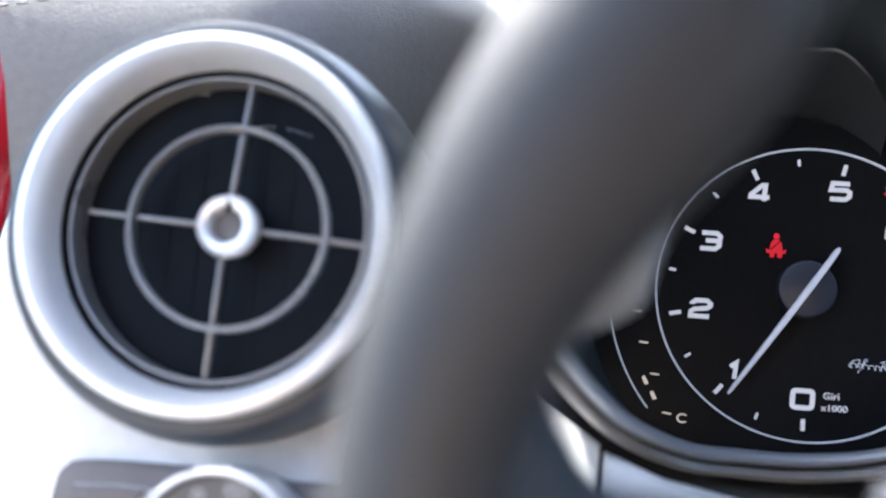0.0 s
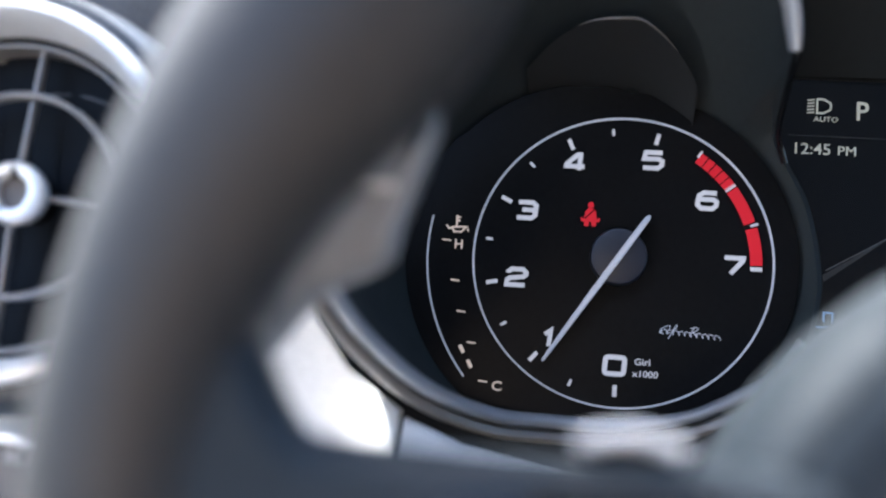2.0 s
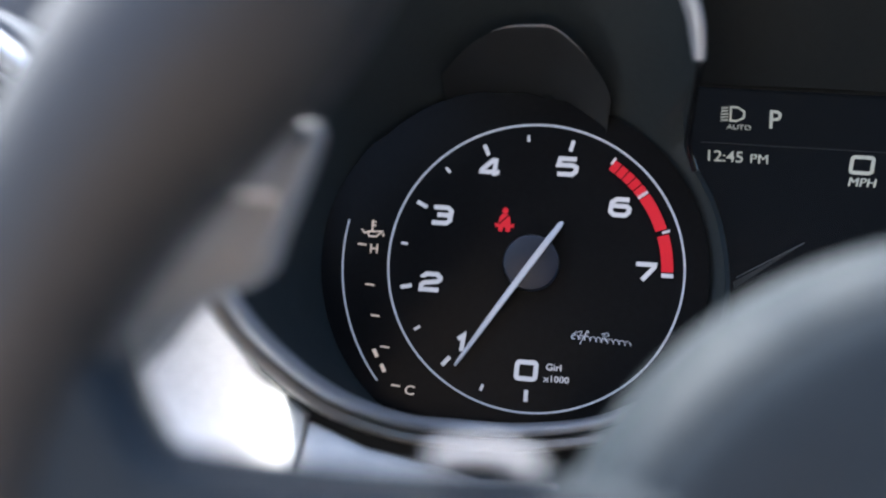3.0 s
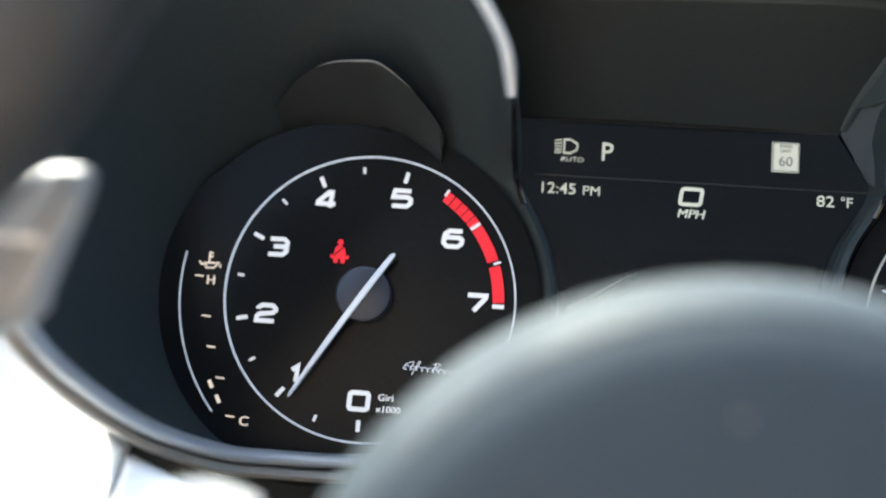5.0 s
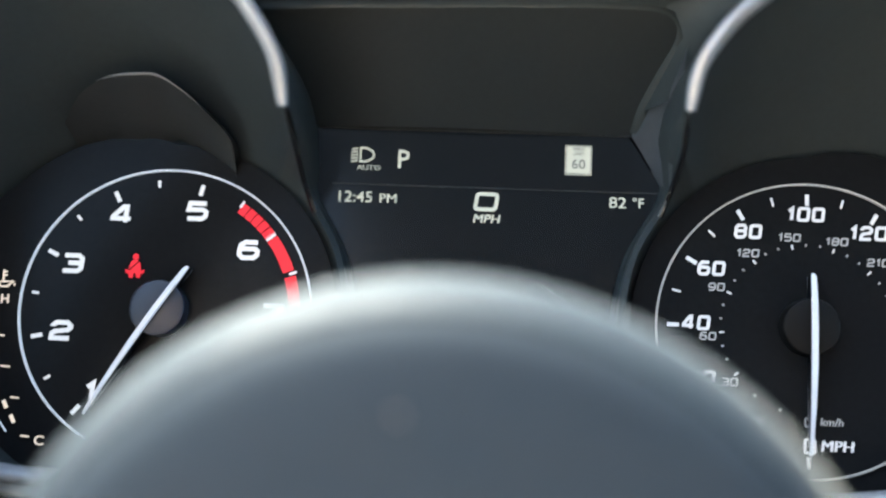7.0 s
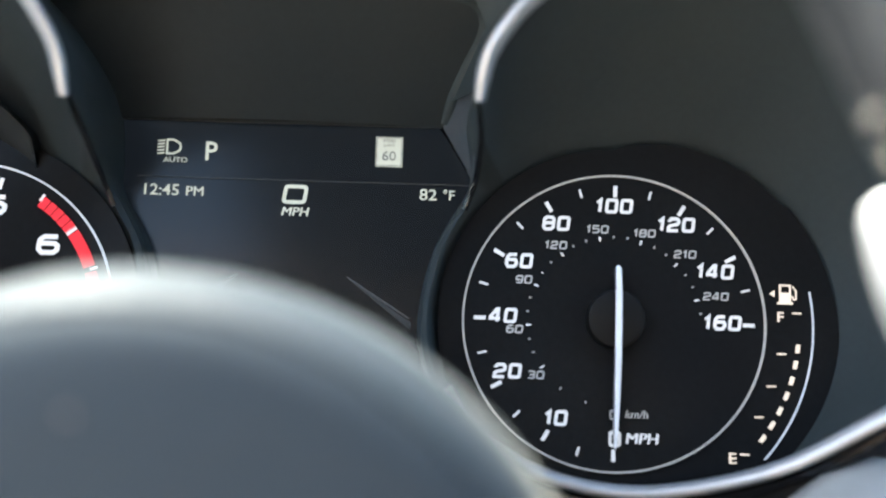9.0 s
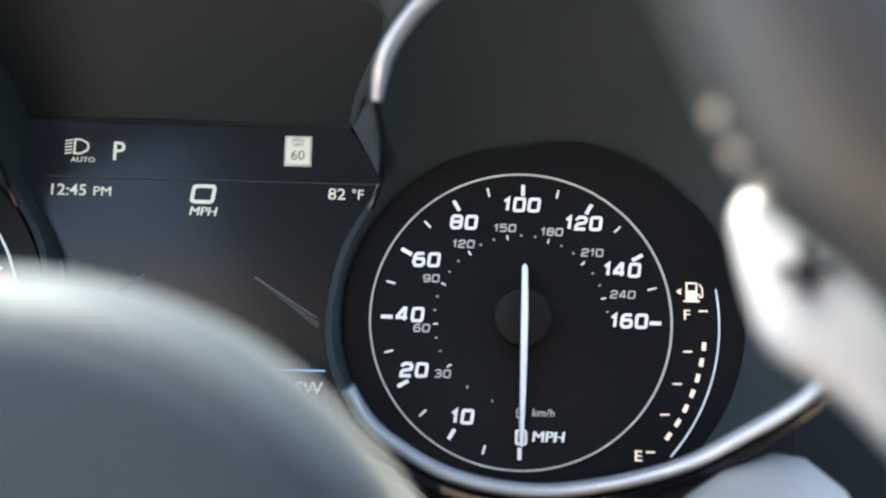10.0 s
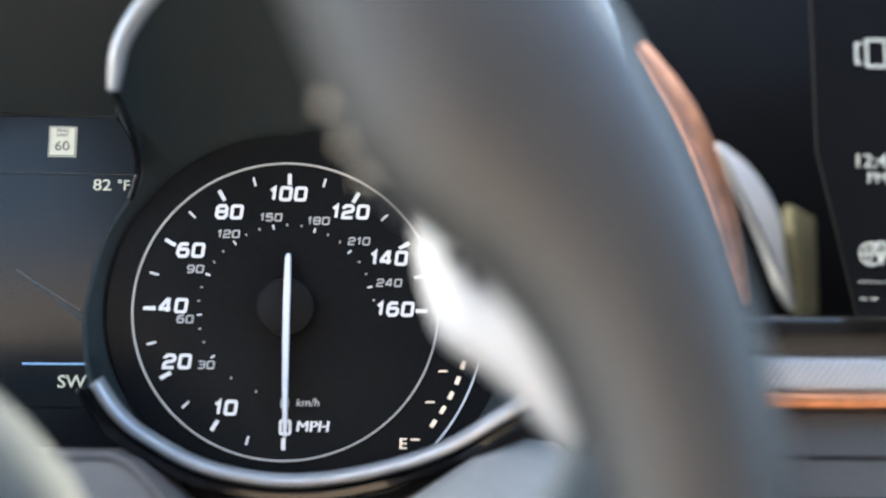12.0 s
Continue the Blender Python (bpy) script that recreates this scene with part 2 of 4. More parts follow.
def stroke(lines, width, y, depth=0.0002, bm=None):
    """Flat strokes of a width along polylines of (x, z), mitred, raised by depth."""
    bm = bm or bmesh.new()
    for line in lines:
        loop = line[0] == line[-1] and len(line) > 3
        P = [Vector((p[0], p[1])) for p in (line[:-1] if loop else line)]
        k, L, R = len(P), [], []
        for i in range(k):
            d0 = (P[i] - P[i - 1]).normalized() if loop or i > 0 else (P[1] - P[0]).normalized()
            d1 = (P[(i + 1) % k] - P[i]).normalized() if loop or i < k - 1 else d0
            nrm = Vector((-(d0 + d1).y, (d0 + d1).x)).normalized()
            h = width / 2 / max(nrm.dot(Vector((-d0.y, d0.x))), 0.45)
            L.append(P[i] + nrm * h)
            R.append(P[i] - nrm * h)
        up = [[bm.verts.new((p.x, yy, p.y)) for p in S] for S in (L, R) for yy in (y, y - depth)]
        (l0, l1, r0, r1) = up
        for i in range(k if loop else k - 1):
            j = (i + 1) % k
            bm.faces.new((l1[i], r1[i], r1[j], l1[j]))
            bm.faces.new((l0[i], l1[i], l1[j], l0[j]))
            bm.faces.new((r0[j], r1[j], r1[i], r0[i]))
        if not loop:
            bm.faces.new((l0[0], r0[0], r1[0], l1[0]))
            bm.faces.new((l0[-1], l1[-1], r1[-1], r0[-1]))
    return bm


c_ = 0.2
ROUND = [(cx + 0.16 * math.cos(radians(a)), cz + 0.16 * math.sin(radians(a))) for cx, cz, a0 in ((0.84, 0.16, 270), (0.84, 0.84, 0), (0.16, 0.84, 90), (0.16, 0.16, 180)) for a in range(a0, a0 + 91, 30)]
GLYPH = {
    "0": [ROUND + ROUND[:1]],
    "1": [[(0.26, 0.74), (0.62, 1.0), (0.62, 0)]],
    "2": [[(0, 0.74), (0, 1 - c_), (c_, 1), (1 - c_, 1), (1, 1 - c_), (1, 0.68), (0.86, 0.54), (0.14, 0.42), (0, 0.28), (0, 0), (1, 0)]],
    "3": [[(0, 1), (1 - c_, 1), (1, 1 - c_), (1, 0.62), (0.84, 0.52), (0.25, 0.52)], [(0.84, 0.5), (1, 0.38), (1, c_), (1 - c_, 0), (0, 0)]],
    "4": [[(0.72, 0), (0.72, 1), (0.55, 1), (0, 0.36), (0, 0.24), (1, 0.24)]],
    "5": [[(0.95, 1), (0.06, 1), (0.0, 0.58), (0.8, 0.6), (1, 0.45), (1, c_), (1 - c_, 0), (0, 0)]],
    "6": [[(0.95, 1), (c_ + 0.06, 1), (0.03, 1 - c_), (0, 0.55), (0, c_), (c_, 0), (1 - c_, 0), (1, c_), (1, 0.44), (0.84, 0.58), (0.03, 0.58)]],
    "7": [[(0, 1), (1, 1), (1, 0.86), (0.42, 0)]],
    "8": [[(c_, 0), (1 - c_, 0), (1, c_), (1, 0.42), (0.88, 0.53), (1, 0.64), (1, 1 - c_), (1 - c_, 1), (c_, 1), (0, 1 - c_), (0, 0.64), (0.12, 0.53), (0, 0.42), (0, c_), (c_, 0)], [(0.12, 0.53), (0.88, 0.53)]],
    "9": [[(0.05, 0), (0.74, 0), (0.97, c_), (1, 0.45), (1, 1 - c_), (1 - c_, 1), (c_, 1), (0, 1 - c_), (0, 0.56), (0.16, 0.42), (0.97, 0.42)]],
}


def numeral(parent, mat, word, x, z, high, wide, weight, y, slant=0.08):
    """A printed number in squared dial numerals, centred at (x, z); each digit is a part."""
    gap = weight + wide * 0.16
    hi, wi = high - weight, wide - weight
    total = sum((0.5 if ch == "1" else 1.0) * wi for ch in word) + (len(word) - 1) * (gap + 0.0)
    px = x - total / 2
    for ch in word:
        adv = wi * (0.5 if ch == "1" else 1.0)
        off = wi * 0.28 if ch == "1" else 0.0
        lines = [[(px - off + u * wi + slant * (v - 0.5) * hi, z + (v - 0.5) * hi) for u, v in ln] for ln in GLYPH[ch]]
        part("digit", stroke(lines, weight, y), mat, parent, smooth=False)
        px += adv + gap


def words(body, x, z, size, y, wide=1.0, slant=0.0, bold=0.0, align="CENTER", heavy=0.0):
    """Writing in the built-in font, laid flat on the dial plane, centred at (x, z); size is the height of capitals."""
    cu = bpy.data.curves.new("writing", "FONT")
    cu.body, cu.size, cu.align_x, cu.align_y = body, size / 0.7, align, "CENTER"
    cu.extrude, cu.offset, cu.resolution_u = 0.0001, bold, 3
    tmp = new("writing", cu)
    bpy.context.view_layer.update()
    me = bpy.data.meshes.new_from_object(tmp.evaluated_get(bpy.context.evaluated_depsgraph_get()))
    bpy.data.objects.remove(tmp)
    bpy.data.curves.remove(cu)
    me.transform(Matrix.Translation((x, y, z)) @ Matrix.Rotation(radians(90), 4, "X") @ Matrix(((wide, slant, 0, 0), (0, 1, 0, 0), (0, 0, 1, 0), (0, 0, 0, 1))))
    bm = bmesh.new()
    bm.from_mesh(me)
    if heavy:
        me.transform(Matrix.Translation((heavy, -0.00004, 0)))
        bm.from_mesh(me)
    bpy.data.meshes.remove(me)
    return bm


def letters(parent, mat, body, x, z, size, y, wide=1.0, slant=0.0, **more):
    """Writing whose letters are parts of their own: loose pieces that stand over one another make one letter."""
    bm = words(body, x, z, size, y, wide, slant, **more)
    bm.verts.index_update()
    left, found = set(bm.verts), []
    while left:
        todo, piece = [left.pop()], []
        while todo:
            v = todo.pop()
            piece.append(v)
            for e in v.link_edges:
                o = e.other_vert(v)
                if o in left:
                    left.remove(o)
                    todo.append(o)
        across = [v.co.x - slant * v.co.z for v in piece]
        found.append([min(across), max(across), {v.index for v in piece}])
    found.sort(key=lambda f: f[0])
    joined = []
    for f in found:
        if joined and f[0] < joined[-1][1] - 0.15 * min(f[1] - f[0], joined[-1][1] - joined[-1][0]):
            joined[-1][1] = max(joined[-1][1], f[1])
            joined[-1][2] |= f[2]
        else:
            joined.append(f)
    for _, _, keep in joined:
        one = bm.copy()
        one.verts.index_update()
        bmesh.ops.delete(one, geom=[v for v in one.verts if v.index not in keep], context="VERTS")
        part("letter", one, mat, parent, smooth=False)
    bm.free()


def polar(cx, cz, r, deg, high=1.0):
    return cx + r * math.cos(radians(deg)), cz + high * r * math.sin(radians(deg))


def tick(cx, cz, r0, r1, deg, width, y):
    return stroke([[polar(cx, cz, r0, deg, DIAL_HIGH), polar(cx, cz, r1, deg, DIAL_HIGH)]], width, y)


def arc(cx, cz, r, a0, a1, n=24, high=1.0):
    return [polar(cx, cz, r, a0 + (a1 - a0) * i / n, high) for i in range(n + 1)]


# ---- dials ----
TX, TZ, SX, SZ, R = 0.0, 0.0, 0.1877, 0.002, 0.0435
DIAL_HIGH = 0.981    # round dials flattened by this much to fit the camera's view
MX = (TX + SX) / 2
FACE, PRINT = 0.0, -0.0006


def face_outline(cx, cz, side):
    """The plate of a dial: round on the inner side, drawn out for the small gauge on the outer side (side -1 left, 1 right)."""
    out = []
    for i in range(96):
        a = 2 * math.pi * i / 96
        r = 0.0508 + 0.0125 * max(0.0, math.cos(a)) ** 0.8 * (1 if math.sin(a) < 0.6 else 0.9) + 0.004 * max(0.0, math.cos(a + 0.9)) ** 2
        out.append((cx + side * r * math.cos(a), cz + r * math.sin(a)))
    return out


def dial_ring(cx, cz):
    bm = ring(R - 0.00025, R + 0.00025, FACE, -0.0010, cx, cz, n=128)
    for v in bm.verts:
        v.co.z = cz + (v.co.z - cz) * DIAL_HIGH
    return bm


def needle(parent, cx, cz, deg, tip, tail):
    """A bowed pointer: a white spine high over the cap that dips to the face at its tip, flanks coloured black as its
    shaded sides and a foot line that glows as the light along its lower edge.
    """
    u = Vector((math.cos(radians(deg)), 0, math.sin(radians(deg))))
    w = Vector((-u.z, 0, u.x))
    c = Vector((cx, 0, cz))
    spine, flank = [], []
    for s, half, y in ((-tail, 0.0004, -0.0050), (-tail + 0.001, 0.0008, -0.0060), (-tail * 0.5, 0.00095, -0.0068), (0, 0.00100, -0.0070), (tip * 0.3, 0.00095, -0.0066), (tip * 0.6, 0.0008, -0.0052), (tip * 0.85, 0.0006, -0.0034), (tip - 0.001, 0.0005, -0.0023), (tip, 0.0003, -0.0018)):
        p = c + u * s
        spine.append([p + w * half * k + Vector((0, y + d, 0)) for k, d in ((-1, 0.0003), (-0.7, -0.0004), (0.7, -0.0004), (1, 0.0003))])
        flank.append([p + w * half * 0.75 * k + Vector((0, d, 0)) for k, d in ((-1, -0.0012), (-1, y + 0.0002), (1, y + 0.0002), (1, -0.0012))])
    for rows in (spine, flank):
        bm = loft(rows)
        bm.verts.ensure_lookup_table()
        bm.faces.new(bm.verts[:4])
        bm.faces.new(bm.verts[-4:])
        if rows is spine:
            ob = part("needle", bm, M_NEEDLE, parent, "slim white pointer")
        else:
            sub("flank", bm, M_BLACK, ob, "shaded side of the pointer, coloured black")
    for s0, s1 in ((0.0095, tip * 0.93), (-tail + 0.0006, -0.0105)):
        p, q = c + u * s0, c + u * s1
        sub("foot_glow", stroke([[(p.x, p.z), (q.x, q.z)]], 0.0013, -0.0012, 0.0002), M_FOOT, ob, "glowing line for the light along the pointer's foot", smooth=False)
    return ob


tach = thing("tachometer", (TX, 0.01, TZ), "black round tachometer with lit white numerals and a red band", "gauge", "dials of the cluster")
part("dial_face", prism(face_outline(TX, TZ, -1), 0.004, FACE), M_DIAL, tach)
part("dial_ring", dial_ring(TX, TZ), M_RING, tach, "thin white ring, its shine given as a glow")
part("dial_cap", disc(0.0082, FACE, -0.0055, TX - 0.0011, TZ + 0.0008, 0.0008), M_CAP, tach, "dark domed centre cap")
needle(tach, TX - 0.0010, TZ + 0.0006, 237.0, 0.0373, 0.0150)
for k in range(8):
    a = 270 - k * 270 / 7
    part("tick", tick(TX, TZ, 0.0368, 0.0402, a, 0.0012, PRINT), M_TACH, tach, smooth=False)
    if k < 5:
        part("tick", tick(TX, TZ, 0.0383, 0.0403, a - 135 / 7, 0.0008, PRINT), M_TACH, tach, smooth=False)
for word, x, z in (("1", -0.0199, -0.0240), ("2", -0.0303, -0.0066), ("3", -0.0286, 0.0135), ("4", -0.0150, 0.0287), ("5", 0.0076, 0.0305), ("6", 0.0238, 0.0193), ("7", 0.0319, 0.0006)):
    numeral(tach, M_TACH, word, x, z, 0.0060, 0.0067 if word != "1" else 0.0056, 0.00135, PRINT)
for k in range(5):
    a0 = 57.8 - k * 3.86
    part("red_band", stroke([arc(TX, TZ, 0.0385, a0 - 0.25, a0 - 3.6, 3, DIAL_HIGH)], 0.0034, PRINT), M_REDLIT, tach, "lit red segment", smooth=False)
for a0, a1 in ((37.2, 20.6), (18.0, 1.6)):
    part("red_band", stroke([arc(TX, TZ, 0.0385, a0, a1, 8, DIAL_HIGH)], 0.0034, PRINT), M_REDLIT, tach, "lit red segment", smooth=False)
for a in (57.9, 19.3):
    part("tick", tick(TX, TZ, 0.0385, 0.0408, a, 0.0007, PRINT - 0.0002), M_TACH, tach, smooth=False)
numeral(tach, M_TACH, "0", -0.0004, -0.0305, 0.0062, 0.0069, 0.0014, PRINT, 0.04)
part("writing", words("Giri", 0.0075, -0.0291, 0.0019, PRINT, 1.1, bold=0.00004), M_TACH, tach, smooth=False)
part("writing", words("x1000", 0.0085, -0.0325, 0.0018, PRINT, 1.15, bold=0.00004), M_TACH, tach, smooth=False)
# maker's mark as plain flowing strokes
mark = [[(0.0125 + 0.00021 * i - 0.00042 * math.sin(i * 0.79), -0.0196 - 0.000012 * i - 0.00062 * math.cos(i * 0.79) + 0.0002 * math.sin(i * 0.79)) for i in range(80)],
        [(p.x, p.z) for p in smooth_path([(0.0131, 0, -0.0203), (0.0120, 0, -0.0200), (0.0127, 0, -0.0187), (0.0143, 0, -0.0180), (0.0149, 0, -0.0182), (0.0140, 0, -0.0202), (0.0150, 0, -0.0198)], 5)],
        [(p.x, p.z) for p in smooth_path([(0.0152, 0, -0.0202), (0.0168, 0, -0.0181), (0.0164, 0, -0.0178), (0.0154, 0, -0.0200), (0.0145, 0, -0.0217)], 5)],
        [(p.x, p.z) for p in smooth_path([(0.0204, 0, -0.0205), (0.0216, 0, -0.0182), (0.0207, 0, -0.0184), (0.0222, 0, -0.0179), (0.0228, 0, -0.0186), (0.0215, 0, -0.0194), (0.0227, 0, -0.0207)], 5)]]
part("maker_mark", stroke(mark, 0.00021, PRINT), M_RING, tach, "pale flowing mark drawn as plain strokes", smooth=False)
# red seat-belt warning
bx, bz = -0.0098, 0.0132
bm = prism([polar(bx, bz + 0.0029, 0.0009, 30 * k) for k in range(12)], PRINT, PRINT - 0.0002)
for shape in ([(-0.0007, 0.0019), (0.0007, 0.0019), (0.0015, 0.0010), (0.0019, -0.0013), (-0.0019, -0.0013), (-0.0015, 0.0010)], [(-0.0029, -0.0008), (-0.0019, -0.0013), (0.0019, -0.0013), (0.0029, -0.0008), (0.0027, -0.0021), (-0.0027, -0.0021)], [(-0.0018, -0.0021), (-0.0003, -0.0021), (-0.0005, -0.0034), (-0.0017, -0.0034)], [(0.0003, -0.0021), (0.0018, -0.0021), (0.0017, -0.0034), (0.0005, -0.0034)]):
    put(bm, [(bx + u, PRINT - 0.0002, bz + v) for u, v in shape], [tuple(range(len(shape)))])
part("belt_stripe", stroke([[(bx + 0.0012, bz + 0.0016), (bx - 0.0016, bz - 0.0012)]], 0.00035, PRINT - 0.0003), M_DIAL, tach, smooth=False)
part("warning_lamp", bm, M_REDLIT, tach, "lit red seat-belt sign", smooth=False)


def small_gauge(parent, cx, cz, a0, a1):
    part("gauge_line", stroke([arc(cx, cz, 0.0572, a0, a1)], 0.0005, PRINT), M_RING, parent, "thin lit curved line", smooth=False)


small_gauge(tach, TX, TZ, 169.5, 220.0)
for x, z in ((-0.0518, 0.0032), (-0.0484, -0.0087), (-0.0460, -0.0178), (-0.0423, -0.0268), (-0.0382, -0.0378)):
    part("tick", stroke([[(x - 0.0013, z + 0.0001), (x + 0.0013, z - 0.0001)]], 0.0005, PRINT), M_WARM, tach, smooth=False)
for x, z in ((-0.0450, -0.0288), (-0.0424, -0.0330)):
    part("level_dash", stroke([[(x - 0.0006, z + 0.0011), (x + 0.0006, z - 0.0011)]], 0.0011, PRINT), M_WARM, tach, smooth=False)
part("writing", words("H", -0.0481, 0.0020, 0.0027, PRINT, 1.0, bold=0.00005), M_WARM, tach, smooth=False)
part("writing", words("C", -0.0340, -0.0390, 0.0027, PRINT, 1.15, bold=0.00005), M_WARM, tach, smooth=False)
ox, oz = -0.0491, 0.0072
bm = stroke([[(ox - 0.0012, oz), (ox - 0.0008, oz - 0.0014), (ox + 0.0014, oz - 0.0014), (ox + 0.003, oz + 0.0002), (ox + 0.001, oz + 0.0001), (ox - 0.0012, oz)], [(ox - 0.0031, oz + 0.0005), (ox - 0.0022, oz - 0.0005), (ox - 0.0012, oz - 0.0002)], [(ox, oz), (ox, oz + 0.0036)], [(ox, oz + 0.003), (ox + 0.0011, oz + 0.003)], [(ox, oz + 0.002), (ox + 0.0011, oz + 0.002)], [(ox + 0.0034, oz - 0.0003), (ox + 0.0035, oz - 0.0012)]], 0.0005, PRINT)
part("oil_sign", bm, M_WARM, tach, "lit oil-can sign", smooth=False)

speedo = thing("speedometer", (SX, 0.01, SZ), "black round speedometer with lit white numerals", "gauge", "dials of the cluster")
part("dial_face", prism(face_outline(SX, SZ, 1), 0.004, FACE), M_DIAL, speedo)
part("dial_ring", dial_ring(SX, SZ), M_RINGDIM, speedo, "thin white ring, its shine given as a glow")
part("dial_cap", disc(0.0082, FACE, -0.0055, SX, SZ + 0.0005, 0.0008), M_CAPDIM, speedo, "dark domed centre cap")
needle(speedo, SX + 0.0004, SZ + 0.0005, 270.0, 0.0365, 0.0152)
for k in range(10):
    part("tick", tick(SX, SZ, 0.0370, 0.0404, 270 - 30 * k, 0.0011, PRINT), M_WHITE, speedo, smooth=False)
    if k < 9:
        part("tick", tick(SX, SZ, 0.0378, 0.0404, 255 - 30 * k, 0.0006, PRINT), M_WHITE, speedo, smooth=False)
for word, x, z in (("10", 0.1713, -0.0259), ("20", 0.1573, -0.0130), ("40", 0.1557, 0.0028), ("60", 0.1600, 0.0188), ("80", 0.1706, 0.0301), ("100", 0.1874, 0.0357), ("120", 0.2055, 0.0307), ("140", 0.2168, 0.0173), ("160", 0.2188, 0.0025)):
    numeral(speedo, M_WHITE, word, x, z, 0.0044, 0.0037, 0.00092, PRINT, 0.12)


def kmh_angle(v):
    mph = v / 1.609
    return 270 - 3 * mph if mph < 20 else 210 - 1.5 * (mph - 20)


for v in range(10, 260, 10):
    major = v % 30 == 0
    part("tick", tick(SX, SZ, 0.0240 if major else 0.0247, 0.0254, kmh_angle(v), 0.0005, PRINT), M_DIM if not major else M_WHITE, speedo, smooth=False)
for word, x, z in (("30", 0.1654, -0.0139), ("60", 0.1591, -0.0010), ("90", 0.1615, 0.0134), ("120", 0.1706, 0.0237), ("150", 0.1826, 0.0287), ("180", 0.1963, 0.0279), ("210", 0.2081, 0.0221), ("240", 0.2170, 0.0101)):
    numeral(speedo, M_DIM, word, x, z, 0.0024, 0.0022, 0.00044, PRINT, 0.12)
numeral(speedo, M_WHITE, "0", 0.1881, -0.0313, 0.0045, 0.0035, 0.0008, PRINT, 0.0)
letters(speedo, M_WHITE, "MPH", 0.1958, -0.0312, 0.0030, PRINT, 1.1, 0.12, heavy=0.00022)
numeral(speedo, M_DIM, "0", 0.1878, -0.0246, 0.0027, 0.0024, 0.0004, PRINT, 0.0)
part("writing", words("km/h", 0.1944, -0.0244, 0.0021, PRINT, 1.1, 0.15, 0.00004), M_DIM, speedo, smooth=False)
small_gauge(speedo, SX, SZ, 10.3, -41.5)
for k in range(7):
    a = -6.8 - k * 5.05
    part("level_dash", stroke([[polar(SX, SZ, 0.0531, a + 1.3), polar(SX, SZ, 0.0531, a - 1.3)]], 0.0012, PRINT), M_WARM, speedo, smooth=False)
for x, z in ((0.2403, 0.0059), (0.2357, -0.0059), (0.2327, -0.0152), (0.2290, -0.0240), (0.2249, -0.0346)):
    part("tick", stroke([[(x - 0.0013, z), (x + 0.0013, z)]], 0.0005, PRINT), M_WARM, speedo, smooth=False)
part("writing", words("F", 0.2355, 0.0046, 0.0028, PRINT, 1.15, bold=0.00005), M_WARM, speedo, smooth=False)
part("writing", words("E", 0.2214, -0.0359, 0.0030, PRINT, 1.15, bold=0.00005), M_WARM, speedo, smooth=False)
fx, fz = 0.2370, 0.0114
bm = stroke([[(fx - 0.0015, fz - 0.0024), (fx - 0.0015, fz + 0.0025), (fx + 0.0014, fz + 0.0025), (fx + 0.0014, fz - 0.0024)]], 0.0005, PRINT)
stroke([[(fx, fz - 0.0026), (fx, fz + 0.0004)]], 0.0028, PRINT, bm=bm)
stroke([[(fx - 0.0024, fz - 0.0027), (fx + 0.0022, fz - 0.0027)]], 0.0006, PRINT, bm=bm)
stroke([[(fx + 0.0016, fz - 0.0006), (fx + 0.0022, fz - 0.0008), (fx + 0.0024, fz - 0.0016), (fx + 0.0031, fz - 0.0014), (fx + 0.0031, fz + 0.0010), (fx + 0.0021, fz + 0.0023)]], 0.0004, PRINT, bm=bm)
put(bm, [(fx - 0.0047, PRINT - 0.0002, fz), (fx - 0.0031, PRINT - 0.0002, fz + 0.0010), (fx - 0.0031, PRINT - 0.0002, fz - 0.0010)], [(0, 1, 2)])
part("pump_sign", bm, M_WARM, speedo, "lit fuel-pump sign", smooth=False)

# ---- driver display between the dials ----
LY = 0.0045
disp = thing("driver_display", (MX, 0.012, 0.02), "dark driver display with cream readings between the dials", "display")
lcd_shape = [(0.040, 0.0585), (0.1360, 0.0585), (0.1378, 0.0560), (0.1478, 0.0400), (0.1478, -0.0260), (0.040, -0.0260), (0.040, 0.0585)][:-1]
part("screen", prism(lcd_shape, 0.008, LY), M_SCREEN, disp)
LP = LY - 0.0004


def lcd(name, bm, mat=M_LCD, label="", on=disp):
    return part(name, bm, mat, on, label, smooth=False)


bm = stroke([[(0.0545 + u * 0.0054, 0.0505 + v * 0.0042) for u, v in ((0.1, 0.5), (0.45, 0.5), (0.8, 0.25), (0.85, 0), (0.8, -0.25), (0.45, -0.5), (0.1, -0.5), (0.1, 0.5))]], 0.00055, LP)
for k in range(5):
    z = 0.0524 - k * 0.00095
    stroke([[(0.0522, z - 0.0003), (0.0543, z)]], 0.0004, LP, bm=bm)
lcd("headlamp_sign", bm)
lcd("writing", words("AUTO", 0.0577, 0.0465, 0.0015, LP, 1.2))
lcd("writing", words("P", 0.0680, 0.0492, 0.0056, LP, 0.95, bold=0.00008))
letters(disp, M_LCD, "12:45", 0.0538, 0.0373, 0.0033, LP, 1.1, bold=0.00003)
letters(disp, M_LCD, "PM", 0.0640, 0.0371, 0.0028, LP, 1.1, heavy=0.00006)
numeral(disp, M_LCD, "0", 0.0937, 0.0372, 0.0058, 0.0072, 0.0011, LP, 0.14)
letters(disp, M_LCD, "MPH", 0.0939, 0.0319, 0.0026, LP, 1.1, 0.18, heavy=0.00015)
letters(disp, M_LCD, "82", 0.1330, 0.0381, 0.0033, LP, 1.15, bold=0.00003)
letters(disp, M_LCD, "\u00b0F", 0.1391, 0.0381, 0.0030, LP, 1.0, bold=0.00003)
